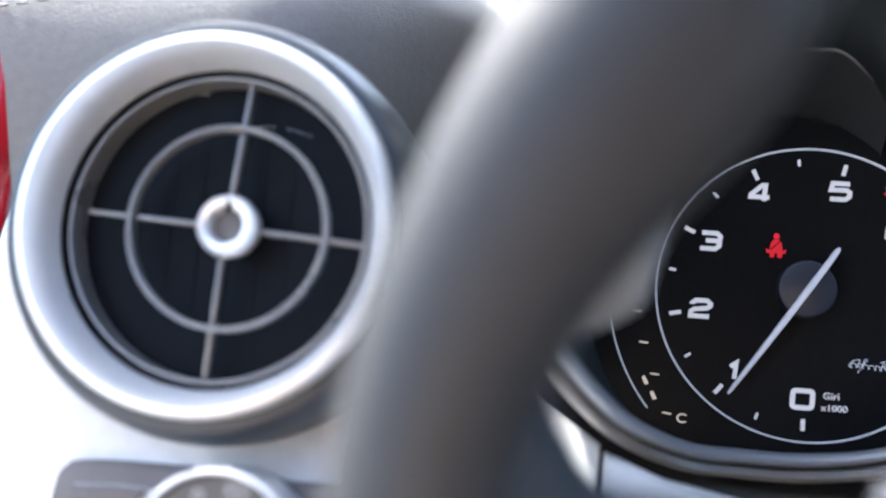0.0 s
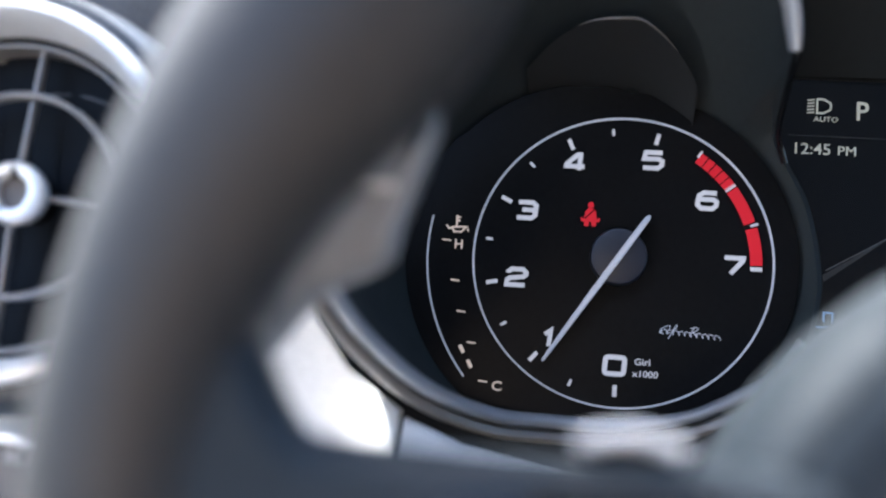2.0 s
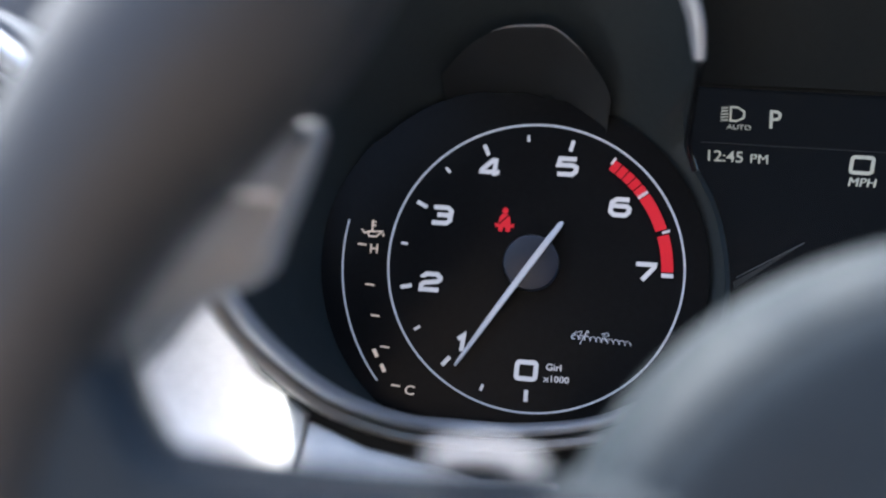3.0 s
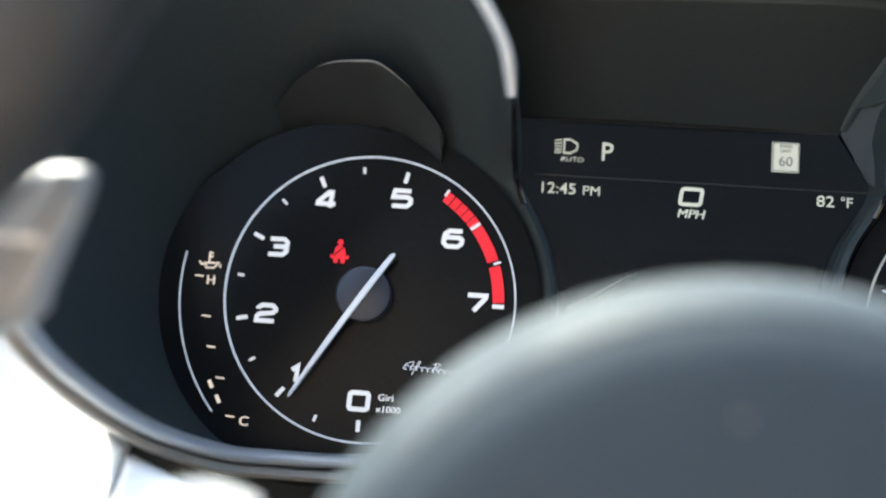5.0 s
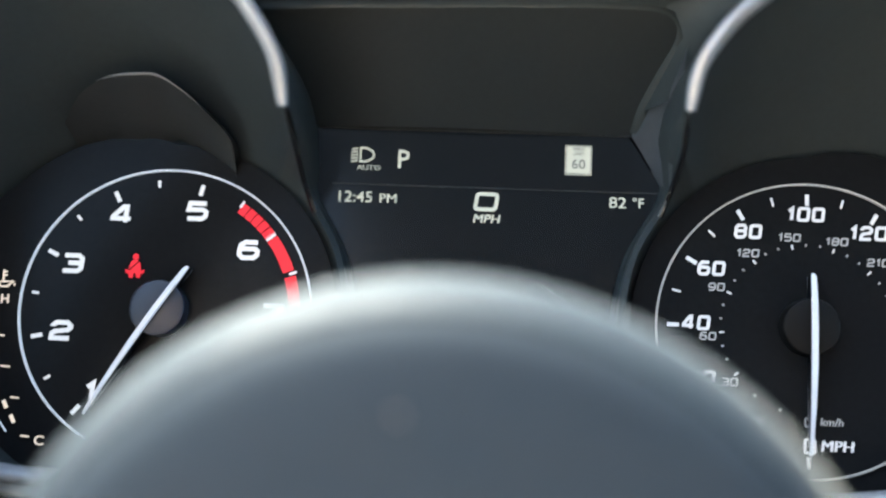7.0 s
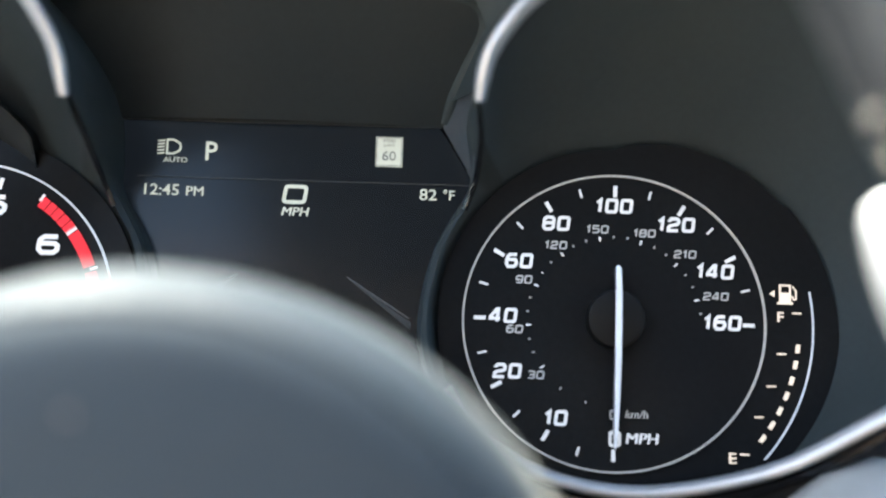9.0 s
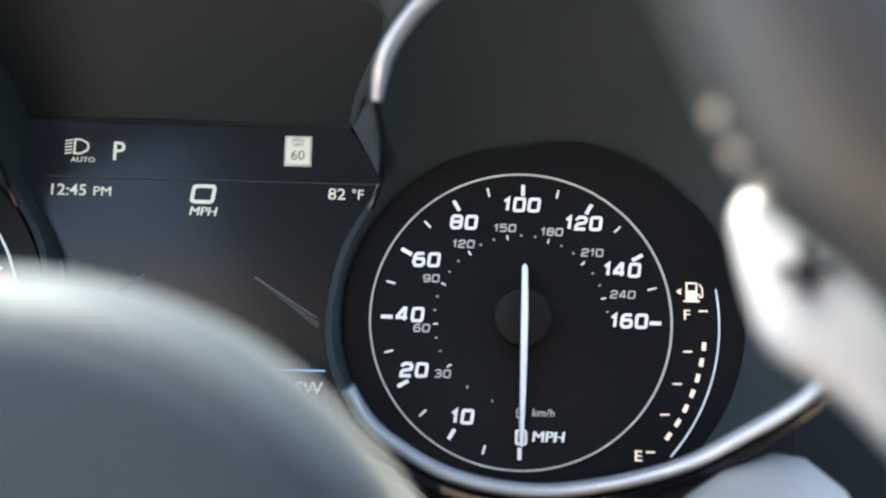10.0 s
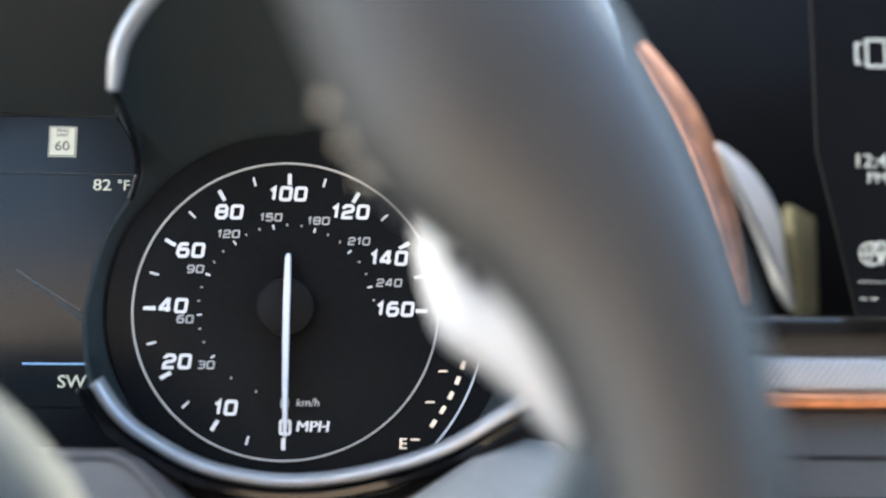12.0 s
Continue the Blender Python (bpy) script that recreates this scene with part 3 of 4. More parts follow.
sign = lcd("speed_sign", prism([(0.1170, 0.0464), (0.1250, 0.0464), (0.1250, 0.0555), (0.1170, 0.0555)], LY, LP), M_LCD, "small cream speed-limit sign")
lcd("sign_border", stroke([[(0.1173, 0.0467), (0.1247, 0.0467), (0.1247, 0.0552), (0.1173, 0.0552), (0.1173, 0.0467)]], 0.0002, LP - 0.0001), M_LCDDIM, on=sign)
lcd("writing", words("SPEED", 0.1210, 0.0542, 0.0009, LP - 0.0002, 1.1), M_LCDDIM, on=sign)
lcd("writing", words("LIMIT", 0.1210, 0.0528, 0.0009, LP - 0.0002, 1.1), M_LCDDIM, on=sign)
letters(sign, M_LCDDIM, "60", 0.1210, 0.0495, 0.0029, LP - 0.0002, 1.05)
lcd("hairline", stroke([[(0.0470, 0.0414), (0.1455, 0.0414)]], 0.0002, LP), M_LCDSHADE)
for x0, x1 in ((0.1100, 0.1285), (0.0780, 0.0590)):
    lcd("lane_line", stroke([[(x0, 0.0130), (x1, 0.0015)]], 0.0003, LP), M_LCDDIM)
    lane = prism([(x0 + 0.04 * (x1 - x0), 0.0124), (x1 + 0.04 * (x1 - x0), 0.0002), (x1 + 0.02 * (x1 - x0), -0.0018)][:: 1 if x1 > x0 else -1], LY, LP)
    lcd("lane_shade", lane, M_LCDSHADE, "dim grey lane edge")
lcd("blue_line", stroke([[(0.1130, -0.0138), (0.1315, -0.0138)]], 0.0005, LP), M_BLUE)
lcd("blue_line", stroke([[(0.0560, -0.0150), (0.0745, -0.0150)]], 0.0005, LP), M_BLUE)
letters(disp, M_LCD, "SW", 0.1270, -0.0190, 0.0036, LP, 1.05, bold=0.00003)
letters(disp, M_LCD, "51", 0.0605, -0.0190, 0.0034, LP, 1.05, bold=0.00003)
lcd("tile_sign", stroke([[(0.0588, -0.0135), (0.0588, -0.0108), (0.0613, -0.0108), (0.0613, -0.0135)]], 0.0005, LP), M_BLUE)

# ---- cowls with chrome lips round the dials ----
def lip_y(z):
    """The mouth of a cowl lies in a slanting plane: the hood reaches further out than the chin."""
    return -0.028 - 0.3 * z


# mouth of a cowl about its dial's centre, from the chin's inner end round the outer side to the hood's inner end
CHIN = [(-0.0482, -0.0215), (-0.0430, -0.0295), (-0.0353, -0.0360), (-0.0200, -0.0441), (0.0, -0.0478)]
HOOD_LEFT = [(0.0200, 0.1000), (-0.0100, 0.0925), (-0.0240, 0.0838), (-0.0325, 0.0737), (-0.0380, 0.0632), (-0.0398, 0.0518)]
HOOD_RIGHT = [(0.0200, 0.0985), (-0.0120, 0.0895), (-0.0267, 0.0800), (-0.0347, 0.0722), (-0.0405, 0.0625), (-0.0422, 0.0516)]
MOUTH_LEFT = CHIN + [(0.0188, -0.0483), (0.0330, -0.0476), (0.0486, -0.0424), (0.0606, -0.0335), (0.0692, -0.0232), (0.0745, -0.0110), (0.0790, 0.0060), (0.0825, 0.0270), (0.0835, 0.0500), (0.0760, 0.0730), (0.0520, 0.0910)] + HOOD_LEFT
MOUTH_RIGHT = CHIN + [(0.0196, -0.0462), (0.0410, -0.0402), (0.0567, -0.0312), (0.0715, -0.0200), (0.0830, -0.0030), (0.0890, 0.0220), (0.0870, 0.0500), (0.0760, 0.0750), (0.0520, 0.0930)] + HOOD_RIGHT
CHROME = [(-0.0038, -0.0040), (-0.0036, -0.0012), (-0.0026, 0.0008), (-0.0010, 0.0019), (0.0006, 0.0017), (0.0016, 0.0006), (0.0020, -0.0012), (0.0012, -0.0030)]


def cowl(cx, cz, side, outline, wrap, label):
    ob = thing("dial_cowl", (cx, -0.005, cz - 0.045), label, "cowl", "cowls over the dials")
    lip = smooth_path([(cx + side * x, lip_y(z + cz) - wrap * min(max(0.0, x), 0.073) ** 2, z + cz) for x, z in outline], 6)
    k = len(lip)
    # the inner flank runs back to the display between hood and chin
    flank = smooth_path([tuple(lip[-1]), (cx - side * 0.0405, -0.016, cz + 0.0420), (cx - side * 0.0412, -0.0075, cz + 0.0350), (cx - side * 0.0500, -0.0065, cz + 0.0190), (cx - side * 0.0538, -0.0085, cz), (cx - side * 0.0522, -0.0135, cz - 0.0130), tuple(lip[0])], 5)
    mouth = lip + flank[1:-1]
    rows = []
    for s in (0.0, 0.12, 0.5, 0.85, 1.0):
        row = []
        for p in mouth:
            d = Vector((p.x - cx, 0, p.z - cz))
            a = math.atan2(d.z, side * d.x)
            rb = 0.0500 + 0.0130 * max(0.0, math.cos(a)) ** 0.8
            b = Vector((cx + side * rb * math.cos(a), 0.003, cz + rb * math.sin(a)))
            q = p.lerp(b, s)
            if 0 < s < 1:
                q = q + d.normalized() * 0.004 * math.sin(math.pi * s)
            row.append(q)
        rows.append(row)
    part("liner", loft(rows), M_COWL, ob)
    # outer skin, a little outside the liner
    outer = []
    for s in (0.0, 0.3, 1.0):
        row = []
        for p in mouth:
            d = Vector((p.x - cx, 0, p.z - cz)).normalized()
            row.append(p + d * (0.0016 + 0.0022 * s) + Vector((0, 0.0015 + (0.012 - p.y) * s, 0)))
        outer.append(row)
    part("outer_skin", loft([mouth] + outer), M_COWL, ob)
    part("chrome_lip", sweep(lip, [(side * u, v) for u, v in CHROME], sizes=[(0.45 + 0.27 * min(1.0, i / (0.25 * k)) if side < 0 else 0.67) + 0.06 * min(1.0, max(0.0, i / k - 0.5) / 0.2) - 0.3 * max(0.0, (i - k + 5) / 5) for i in range(k)]), M_CHROME, ob, "satin chrome edge strip")
    drop = smooth_path([tuple(lip[-1] + Vector((0, 0.001, 0.0015))), (cx - side * 0.0404, -0.026, cz + 0.0455), (cx - side * 0.0412, -0.0120, cz + 0.0378), (cx - side * 0.0440, -0.0080, cz + 0.0300)], 6)
    part("edge_strip", sweep(drop, round_profile(0.0022, 0.0016, 10, 3.0), side=Vector((side * 1.0, -0.4, 0)).normalized()), M_GLOSS, ob, "thin gloss black edge")
    dark = [p + Vector((p.x - cx, 0, p.z - cz)).normalized() * 0.0036 + Vector((0, 0.0015, 0)) for p in lip[: int(k * 0.52)]]
    part("outer_bezel", sweep(dark, [(-0.0022, -0.004), (-0.0020, 0.000), (-0.0008, 0.0014), (0.0010, 0.0010), (0.0020, -0.001), (0.0022, -0.005)]), M_BRONZE if side < 0 else M_GLOSS, ob, "dark glossy bezel under the chrome")
    if side < 0:
        # step added at the liner's top in place of a reflection in the dial cover
        hood = smooth_path([(cx - side * 0.0185, -0.002, cz + 0.0470), (cx - side * 0.0182, -0.010, cz + 0.0515), (cx - side * 0.0115, -0.020, cz + 0.0580), (cx - side * 0.0020, -0.0265, cz + 0.0640), (cx + side * 0.0050, -0.0275, cz + 0.0645), (cx + side * 0.0140, -0.0268, cz + 0.0634), (cx + side * 0.0225, -0.0225, cz + 0.0598), (cx + side * 0.0310, -0.0100, cz + 0.0545)], 6)
        hood = [p + Vector((0, -0.001, -0.0009)) for p in hood]
        fade = [max(0.0, (i / (len(hood) - 1) - 0.7) / 0.3) for i in range(len(hood))]
        back = [Vector((cx + (p.x - cx) * 0.98, 0.003, cz + (p.z - cz) * (0.81 + 0.10 * f))) for p, f in zip(hood, fade)]
        mid = [p.lerp(b, 0.5) for p, b in zip(hood, back)]
        low = [p + Vector((0, 0.007, 0.0008)) for p in hood]
        part("hood_reflection_step", loft([back, mid, hood, low], closed=False), M_STEP, ob, "raised step in place of a reflection over the dial")
        # pale bead along the top edge, painted in place of its highlight
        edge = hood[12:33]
        part("step_highlight", sweep([p + Vector((0, -0.0002, 0.0002)) for p in edge], round_profile(0.0007, 0.0007, 8), sizes=[max(0.08, math.sin(math.pi * i / (len(edge) - 1)) ** 0.7) for i in range(len(edge))]), M_STEPSHINE, ob, "pale bead painted as the highlight on the step")
    return ob


cowl(TX, TZ, -1, MOUTH_LEFT, 10.0, "dark plastic cowl with a chrome lip round the tachometer")
cowl(SX, SZ, 1, MOUTH_RIGHT, 3.0, "dark plastic cowl with a chrome lip round the speedometer")

# bridge over the display
bridge = thing("cluster_bridge", (MX, 0.01, 0.06), "dark matt plastic panel bridging the two dials", "dash panel")
BRIDGE = ((0.0588, 0.0040, 0.030, 0.1372), (0.0700, -0.0060, 0.026, 0.1440), (0.0890, -0.0232, 0.019, 0.1575), (0.0980, -0.0300, 0.016, 0.1800), (0.1000, -0.0360, 0.016, 0.1860), (0.1060, -0.0640, 0.010, 0.1900))
rows = [[Vector((xl + (xr - xl) * i / 12, y - 0.003 * math.sin(math.pi * i / 12), z)) for i in range(13)] for z, y, xl, xr in BRIDGE]
part("back_panel", loft(rows[:3], closed=False), M_BRIDGE, bridge, "dark glossy panel over the display")
part("brow", loft(rows[2:], closed=False), M_COWL, bridge)
pth = smooth_path([(0.0150, -0.0230, 0.0862), (0.0450, -0.0245, 0.0872), (0.0668, -0.0252, 0.0876), (0.0990, -0.0258, 0.0884), (0.1308, -0.0250, 0.0892), (0.1440, -0.0230, 0.0880), (0.1476, -0.0185, 0.0820), (0.1425, -0.0090, 0.0724), (0.1392, -0.0028, 0.0655), (0.1376, 0.0026, 0.0595)], 6)
part("recess_frame", sweep(pth, round_profile(0.0030, 0.0010, 10, 2.2)), M_COWL, bridge, "slim raised border")
part("corner_fillet", loft([[Vector(p) for p in row] for row in (
    ((0.1400, -0.0235, 0.0889), (0.1440, -0.0226, 0.0880), (0.1474, -0.0185, 0.0820), (0.1425, -0.0088, 0.0724), (0.1388, -0.0022, 0.0650)),
    ((0.1480, -0.0275, 0.0915), (0.1520, -0.0270, 0.0890), (0.1530, -0.0240, 0.0815), (0.1470, -0.0160, 0.0710), (0.1430, -0.0090, 0.0650)),
    ((0.1640, -0.0340, 0.0960), (0.1640, -0.0340, 0.0905), (0.1590, -0.0340, 0.0830), (0.1520, -0.0300, 0.0735), (0.1500, -0.0230, 0.0660)))], closed=False), M_COWL, bridge, "dark plastic corner beside the display recess")
part("display_frame", stroke([[(0.0395, 0.0589), (0.1362, 0.0589)]], 0.0008, 0.0042, 0.0006), M_BRIDGE, bridge, smooth=False)
# unseen plate added to stop light leaking in behind the cluster
part("light_block", box((MX, 0.022, 0.020), (0.36, 0.006, 0.18), 0.002), M_BLACK, bridge)
part("lower_panel", prism([(0.030, -0.0262), (0.158, -0.0262), (0.158, -0.075), (0.030, -0.075)], 0.012, 0.002, 0.001), M_BLACK, bridge)
part("cheek", loft([[Vector(p) for p in row] for row in (
    ((0.1364, 0.0042, 0.0595), (0.1420, 0.0042, 0.0500), (0.1480, 0.0042, 0.0398)),
    ((0.1440, -0.0080, 0.0720), (0.1450, -0.0070, 0.0560), (0.1470, -0.0020, 0.0400)),
    ((0.1492, -0.0200, 0.0790), (0.1466, -0.0200, 0.0580), (0.1458, -0.0140, 0.0410)))], closed=False), M_CHEEK, bridge)

# ---- steering wheel ----
WX, WY, WZ, WR = 0.0885, -0.150, -0.0625, 0.1670
wheel = thing("steering_wheel", (WX, WY + 0.05, WZ), "black leather steering wheel with a round airbag hub", "steering wheel")
RIM_OUT = 0.1905


def rim_wide(g):
    """Thickness of the rim at g degrees: fuller at the two thumb grips."""
    return 0.0312 + 0.0168 * max(math.exp(-((g - 32) / (16 if g > 32 else 10.5)) ** 2), math.exp(-((g - 148) / 16) ** 2))


rows = []
for i in range(180):
    a = 2 * math.pi * i / 180
    w = rim_wide(math.degrees(a))
    deep, c = 0.031 + 0.15 * (w - 0.031), RIM_OUT - w / 2
    rows.append([Vector((WX + (c + u) * math.cos(a), WY - v, WZ + (c + u) * math.sin(a))) for u, v in round_profile(w, deep, 28, 2.25)])
part("rim", loft(rows + rows[:1]), M_WHEEL, wheel)
# three stitches inside the right grip, thread coloured pale for the sun's glints
for g in (31.0, 33.6, 36.3):
    a, c = radians(g), RIM_OUT - rim_wide(g) + 0.0001
    st = box((0, 0, 0), (0.0012, 0.0034, 0.0014), 0.0005, 1)
    part("stitch", st, M_THREAD, wheel, m=Matrix.Translation((WX + c * math.cos(a), WY - 0.002, WZ + c * math.sin(a))) @ Matrix.Rotation(-a, 4, "Y") @ Matrix.Rotation(0.5, 4, "Z"))
HX, HZ, HR, HY = 0.0875, -0.0855, 0.0840, -0.1440
hub_prof = [(1e-5, HY - 0.0085), (0.03, HY - 0.0082), (0.055, HY - 0.0072), (0.068, HY - 0.0056), (0.0740, HY - 0.0040), (0.0785, HY + 0.0002), (0.0812, HY + 0.0050), (0.0832, HY + 0.0120), (HR, HY + 0.0220), (0.082, HY + 0.045), (1e-5, HY + 0.045)]
bm = lathe(hub_prof, HX, HZ)
bmesh.ops.remove_doubles(bm, verts=bm.verts, dist=3e-5)
cover = part("airbag_cover", bm, M_HUB, wheel, "blue-grey domed airbag cover")
part("dust_speck", disc(0.0007, HY - 0.0066, HY - 0.0074, 0.0815, -0.0275, 0.0002, 16), M_GREY, cover, "pale speck of dust")
part("hub_ring", ring(0.0745, 0.0752, HY - 0.002, HY - 0.0036, HX, HZ), M_BLACK, cover)
for side in (-1, 1):
    rows = []
    for s in range(31):
        u = s / 30
        x = HX + side * (0.060 + (WR - 0.066) * u)
        top = WZ + 0.0125 + 0.0010 * math.cos(u * 6) + 0.030 * (max(0.0, u - 0.82) / 0.18) ** 1.6
        bot = WZ - 0.036 - 0.012 * max(0, u - 0.7) / 0.3
        yy = WY + 0.010 - 0.006 * u
        th = 0.012
        rows.append([Vector((x, yy, bot)), Vector((x, yy - th, bot + 0.006)), Vector((x, yy - th - 0.002, (top + bot) / 2)), Vector((x, yy - th, top - 0.006)), Vector((x, yy - th * 0.55, top - 0.0012)), Vector((x, yy, top)), Vector((x, yy + 0.012, top - 0.003)), Vector((x, yy + 0.012, bot))])
    part("spoke", loft(rows), M_HUB, wheel)
    # pale bar added where the sun glints on the spoke's top
    accent = smooth_path([(HX + side * 0.083, WY + 0.0050, WZ + 0.0140), (HX + side * 0.091, WY + 0.0045, WZ + 0.0162), (HX + side * 0.100, WY + 0.0050, WZ + 0.0145)], 8)
    part("spoke_glint", sweep(accent, round_profile(0.0032, 0.0070, 12, 2.4)), M_ALU, wheel, "pale bar added for the bright glint on the spoke")
    pod = [(HX + side * x, z) for x, z in ((0.078, WZ + 0.008), (0.118, WZ + 0.007), (0.126, WZ), (0.124, WZ - 0.022), (0.114, WZ - 0.029), (0.078, WZ - 0.030))]
    p = part("control_pod", prism(pod if side > 0 else pod[::-1], WY + 0.004, WY - 0.0085, 0.002), M_GLOSS, wheel, "gloss black control pod")
    for k in range(3):
        part("button", disc(0.006, WY - 0.008, WY - 0.0105, HX + side * (0.088 + 0.013 * k), WZ - 0.012, 0.0008, 32), M_GREY, p)
rows = []
for s in range(9):
    u = s / 8
    z = HZ - 0.070 - (WR - 0.062) * u
    w = 0.030 - 0.008 * u
    rows.append([Vector((WX - w, WY + 0.008, z)), Vector((WX - w * 0.7, WY - 0.004, z)), Vector((WX + w * 0.7, WY - 0.004, z)), Vector((WX + w, WY + 0.008, z)), Vector((WX, WY + 0.016, z))])
part("spoke", loft(rows), M_CHROME, wheel, "satin metal lower spoke")

# ---- shift paddles ----
PAD_RIGHT = [(0.2268, 0.0200), (0.2220, 0.0190), (0.2194, 0.0140), (0.2204, 0.0040), (0.2220, -0.0035), (0.2236, -0.0090), (0.2260, -0.0132), (0.2310, -0.0168), (0.2377, -0.0222), (0.2443, -0.0295), (0.2486, -0.0340), (0.2563, -0.0345), (0.2588, -0.0200), (0.2538, -0.0010), (0.2448, 0.0130), (0.2348, 0.0195)]
PAD_LEFT = [(-0.0425, 0.0105), (-0.0455, 0.0130), (-0.0520, 0.0110), (-0.0660, -0.0020), (-0.0840, -0.0220), (-0.0880, -0.0350), (-0.0790, -0.0420), (-0.0735, -0.0375), (-0.0640, -0.0250), (-0.0515, -0.0175), (-0.0485, -0.0090)]


def paddle(outline, base, lean, tilt, marks, mark_wide, mark_mat, label):
    """A cast blade, rounded at its edges; lean: how far its outer side stands nearer the driver."""
    ob = thing("shift_paddle", base, label, "shift paddle", "shift paddles")
    pts = [(p.x, p.z) for p in smooth_path([(x, 0, z) for x, z in outline], 4, closed=True)]
    bm = prism(pts, -0.110, -0.1165, 0.0030, 3)
    mid = base[0]
    for v in bm.verts:
        v.co.y += lean * (v.co.x - mid) - tilt * (v.co.z - base[2])
    blade = part("blade", bm, M_PADDLE, ob)
    cen = Vector((sum(p[0] for p in pts) / len(pts), 0, sum(p[1] for p in pts) / len(pts)))
    rear = prism([(cen.x + (x - cen.x) * 0.9, cen.z + (z - cen.z) * 0.9) for x, z in pts], -0.1065, -0.1102, 0.0008)
    for v in rear.verts:
        v.co.y += lean * (v.co.x - mid) - tilt * (v.co.z - base[2])
    part("backing_plate", rear, M_BLACK, ob, "black plastic backing")
    bm = stroke(marks, mark_wide, -0.1164, 0.0012)
    for v in bm.verts:
        v.co.y += lean * (v.co.x - mid) - tilt * (v.co.z - base[2])
    sub("mark", bm, mark_mat, blade, "raised gear mark", smooth=False)
    return ob


paddle(PAD_LEFT, (-0.066, -0.112, -0.030), 0.30, 0.16, [[(-0.0640, -0.0032), (-0.0500, -0.0026)]], 0.0013, M_SATIN, "aluminium shift paddle with a minus mark behind the wheel")
paddle(PAD_RIGHT, (0.225, -0.112, -0.0134), -0.18, -0.15, [[(0.2258, 0.0030), (0.2358, 0.0030)], [(0.2308, -0.0020), (0.2308, 0.0080)]], 0.0024, M_BLACK, "bright aluminium shift paddle with a plus mark behind the wheel")

# ---- dashboard ----
dash = thing("dashboard", (0.0, 0.05, -0.05), "dark grey soft dashboard with stitched edge and silver trim", "dashboard", kind="structure")
rows = []
for y, z in ((0.50, 0.16), (0.25, 0.150), (0.10, 0.128), (0.020, 0.112), (-0.020, 0.098), (-0.045, 0.080), (-0.056, 0.060), (-0.058, 0.035), (-0.052, 0.0), (-0.044, -0.040)):
    edge = -0.2190 - 0.37 * min(max(0.0, z - 0.024), 0.06)
    rows.append([Vector((x, y + d, z)) for x, d in ((edge, 0), (edge + 0.0015, 0), (-0.200, 0), (-0.165, 0), (-0.150, 0.003), (-0.136, 0.014), (-0.122, 0.032), (-0.110, 0.055), (-0.100, 0.080), (-0.090, 0.105))])
part("side_skin", loft(rows, closed=False), M_DASH, dash, "brown-grey grained skin round the vent")
rows = []
for y, z in ((0.50, 0.16), (0.25, 0.155), (0.10, 0.140), (0.0, 0.128), (-0.055, 0.118), (-0.074, 0.112), (-0.072, 0.106), (0.0, 0.103)):
    rows.append([Vector((x, y, z)) for x in (-0.0895, -0.05, 0.0, 0.05, 0.10, 0.15, 0.20, 0.25, 0.285)])
part("hood_skin", loft(rows, closed=False), M_DASH, dash)
rows = [[Vector((x, y, z)) for x in (0.2855, 0.36, 0.44, 0.52, 0.58)] for y, z in ((0.50, 0.16), (0.25, 0.155), (0.14, 0.150), (0.128, 0.140), (0.128, -0.02))]
part("far_skin", loft(rows, closed=False), M_DASH, dash)
for i in range(6):
    st = box((0, 0, 0), (0.0036, 0.0008, 0.0008), 0.0003, 1)
    part("stitch", st, M_GREY, dash, m=Matrix.Translation((-0.2275 + 0.0058 * i, -0.0573, 0.0575 + 0.0010 * i)) @ Matrix.Rotation(radians(-9), 4, "Y"))
# silver trim below
def trim_y(x, z):
    """The silver trim swells towards the driver round the vent and leans out as it goes down."""
    u = min(max((-x - 0.060) / 0.11, 0.0), 1.0)
    return -0.0340 - 0.0200 * u * u * (3 - 2 * u) - (0.80 - 0.66 * u) * (-0.045 - z)


def trim_plate(outline, mat=M_ALU):
    """A plate with rounded edges laid on the trim's surface, cut into small cells so that it can bend."""
    bm = prism(outline, 0.006, 0.0, 0.0015)
    for k in range(24):
        x = -0.225 + 0.0075 * k
        bmesh.ops.bisect_plane(bm, geom=bm.verts[:] + bm.edges[:] + bm.faces[:], plane_co=(x, 0, 0), plane_no=(1, 0, 0))
    for v in bm.verts:
        v.co.y += trim_y(v.co.x, v.co.z)
    return part("silver_trim", bm, mat, dash, "bright silver trim panel")


trim_plate([(-0.2230, 0.010)] + [polar(-0.1575, -0.0013, 0.0470, a) for a in range(186, 355, 12)] + [(-0.1060, 0.010), (-0.0985, 0.002), (-0.0915, -0.0112), (-0.0835, -0.0248), (-0.0732, -0.0366), (-0.0568, -0.0473), (-0.0568, -0.120), (-0.2350, -0.120)])
trim_plate([(-0.0556, -0.0490), (-0.0400, -0.0545), (-0.0100, -0.0590), (0.010, -0.0585), (0.010, -0.120), (-0.0556, -0.120)])
trim_plate([(0.2080, -0.0560), (0.2250, -0.0470), (0.2390, -0.0385), (0.2540, -0.0335), (0.2610, -0.0345), (0.2690, -0.0420), (0.2760, -0.0600), (0.2760, -0.120), (0.2080, -0.120)], M_TRIMSHADE)
part("backing", box((0.04, 0.03, -0.10), (0.56, 0.012, 0.20), 0.002), M_BLACK, dash)

shroud = thing("column_shroud", (MX, -0.04, -0.06), "dark grey steering column shroud under the cluster", "column shroud")
sh = [(0.0400, -0.0370), (0.1460, -0.0370), (0.1520, -0.0395), (0.1660, -0.0520), (0.1660, -0.0950), (0.0220, -0.0950), (0.0220, -0.0520), (0.0350, -0.0395)]
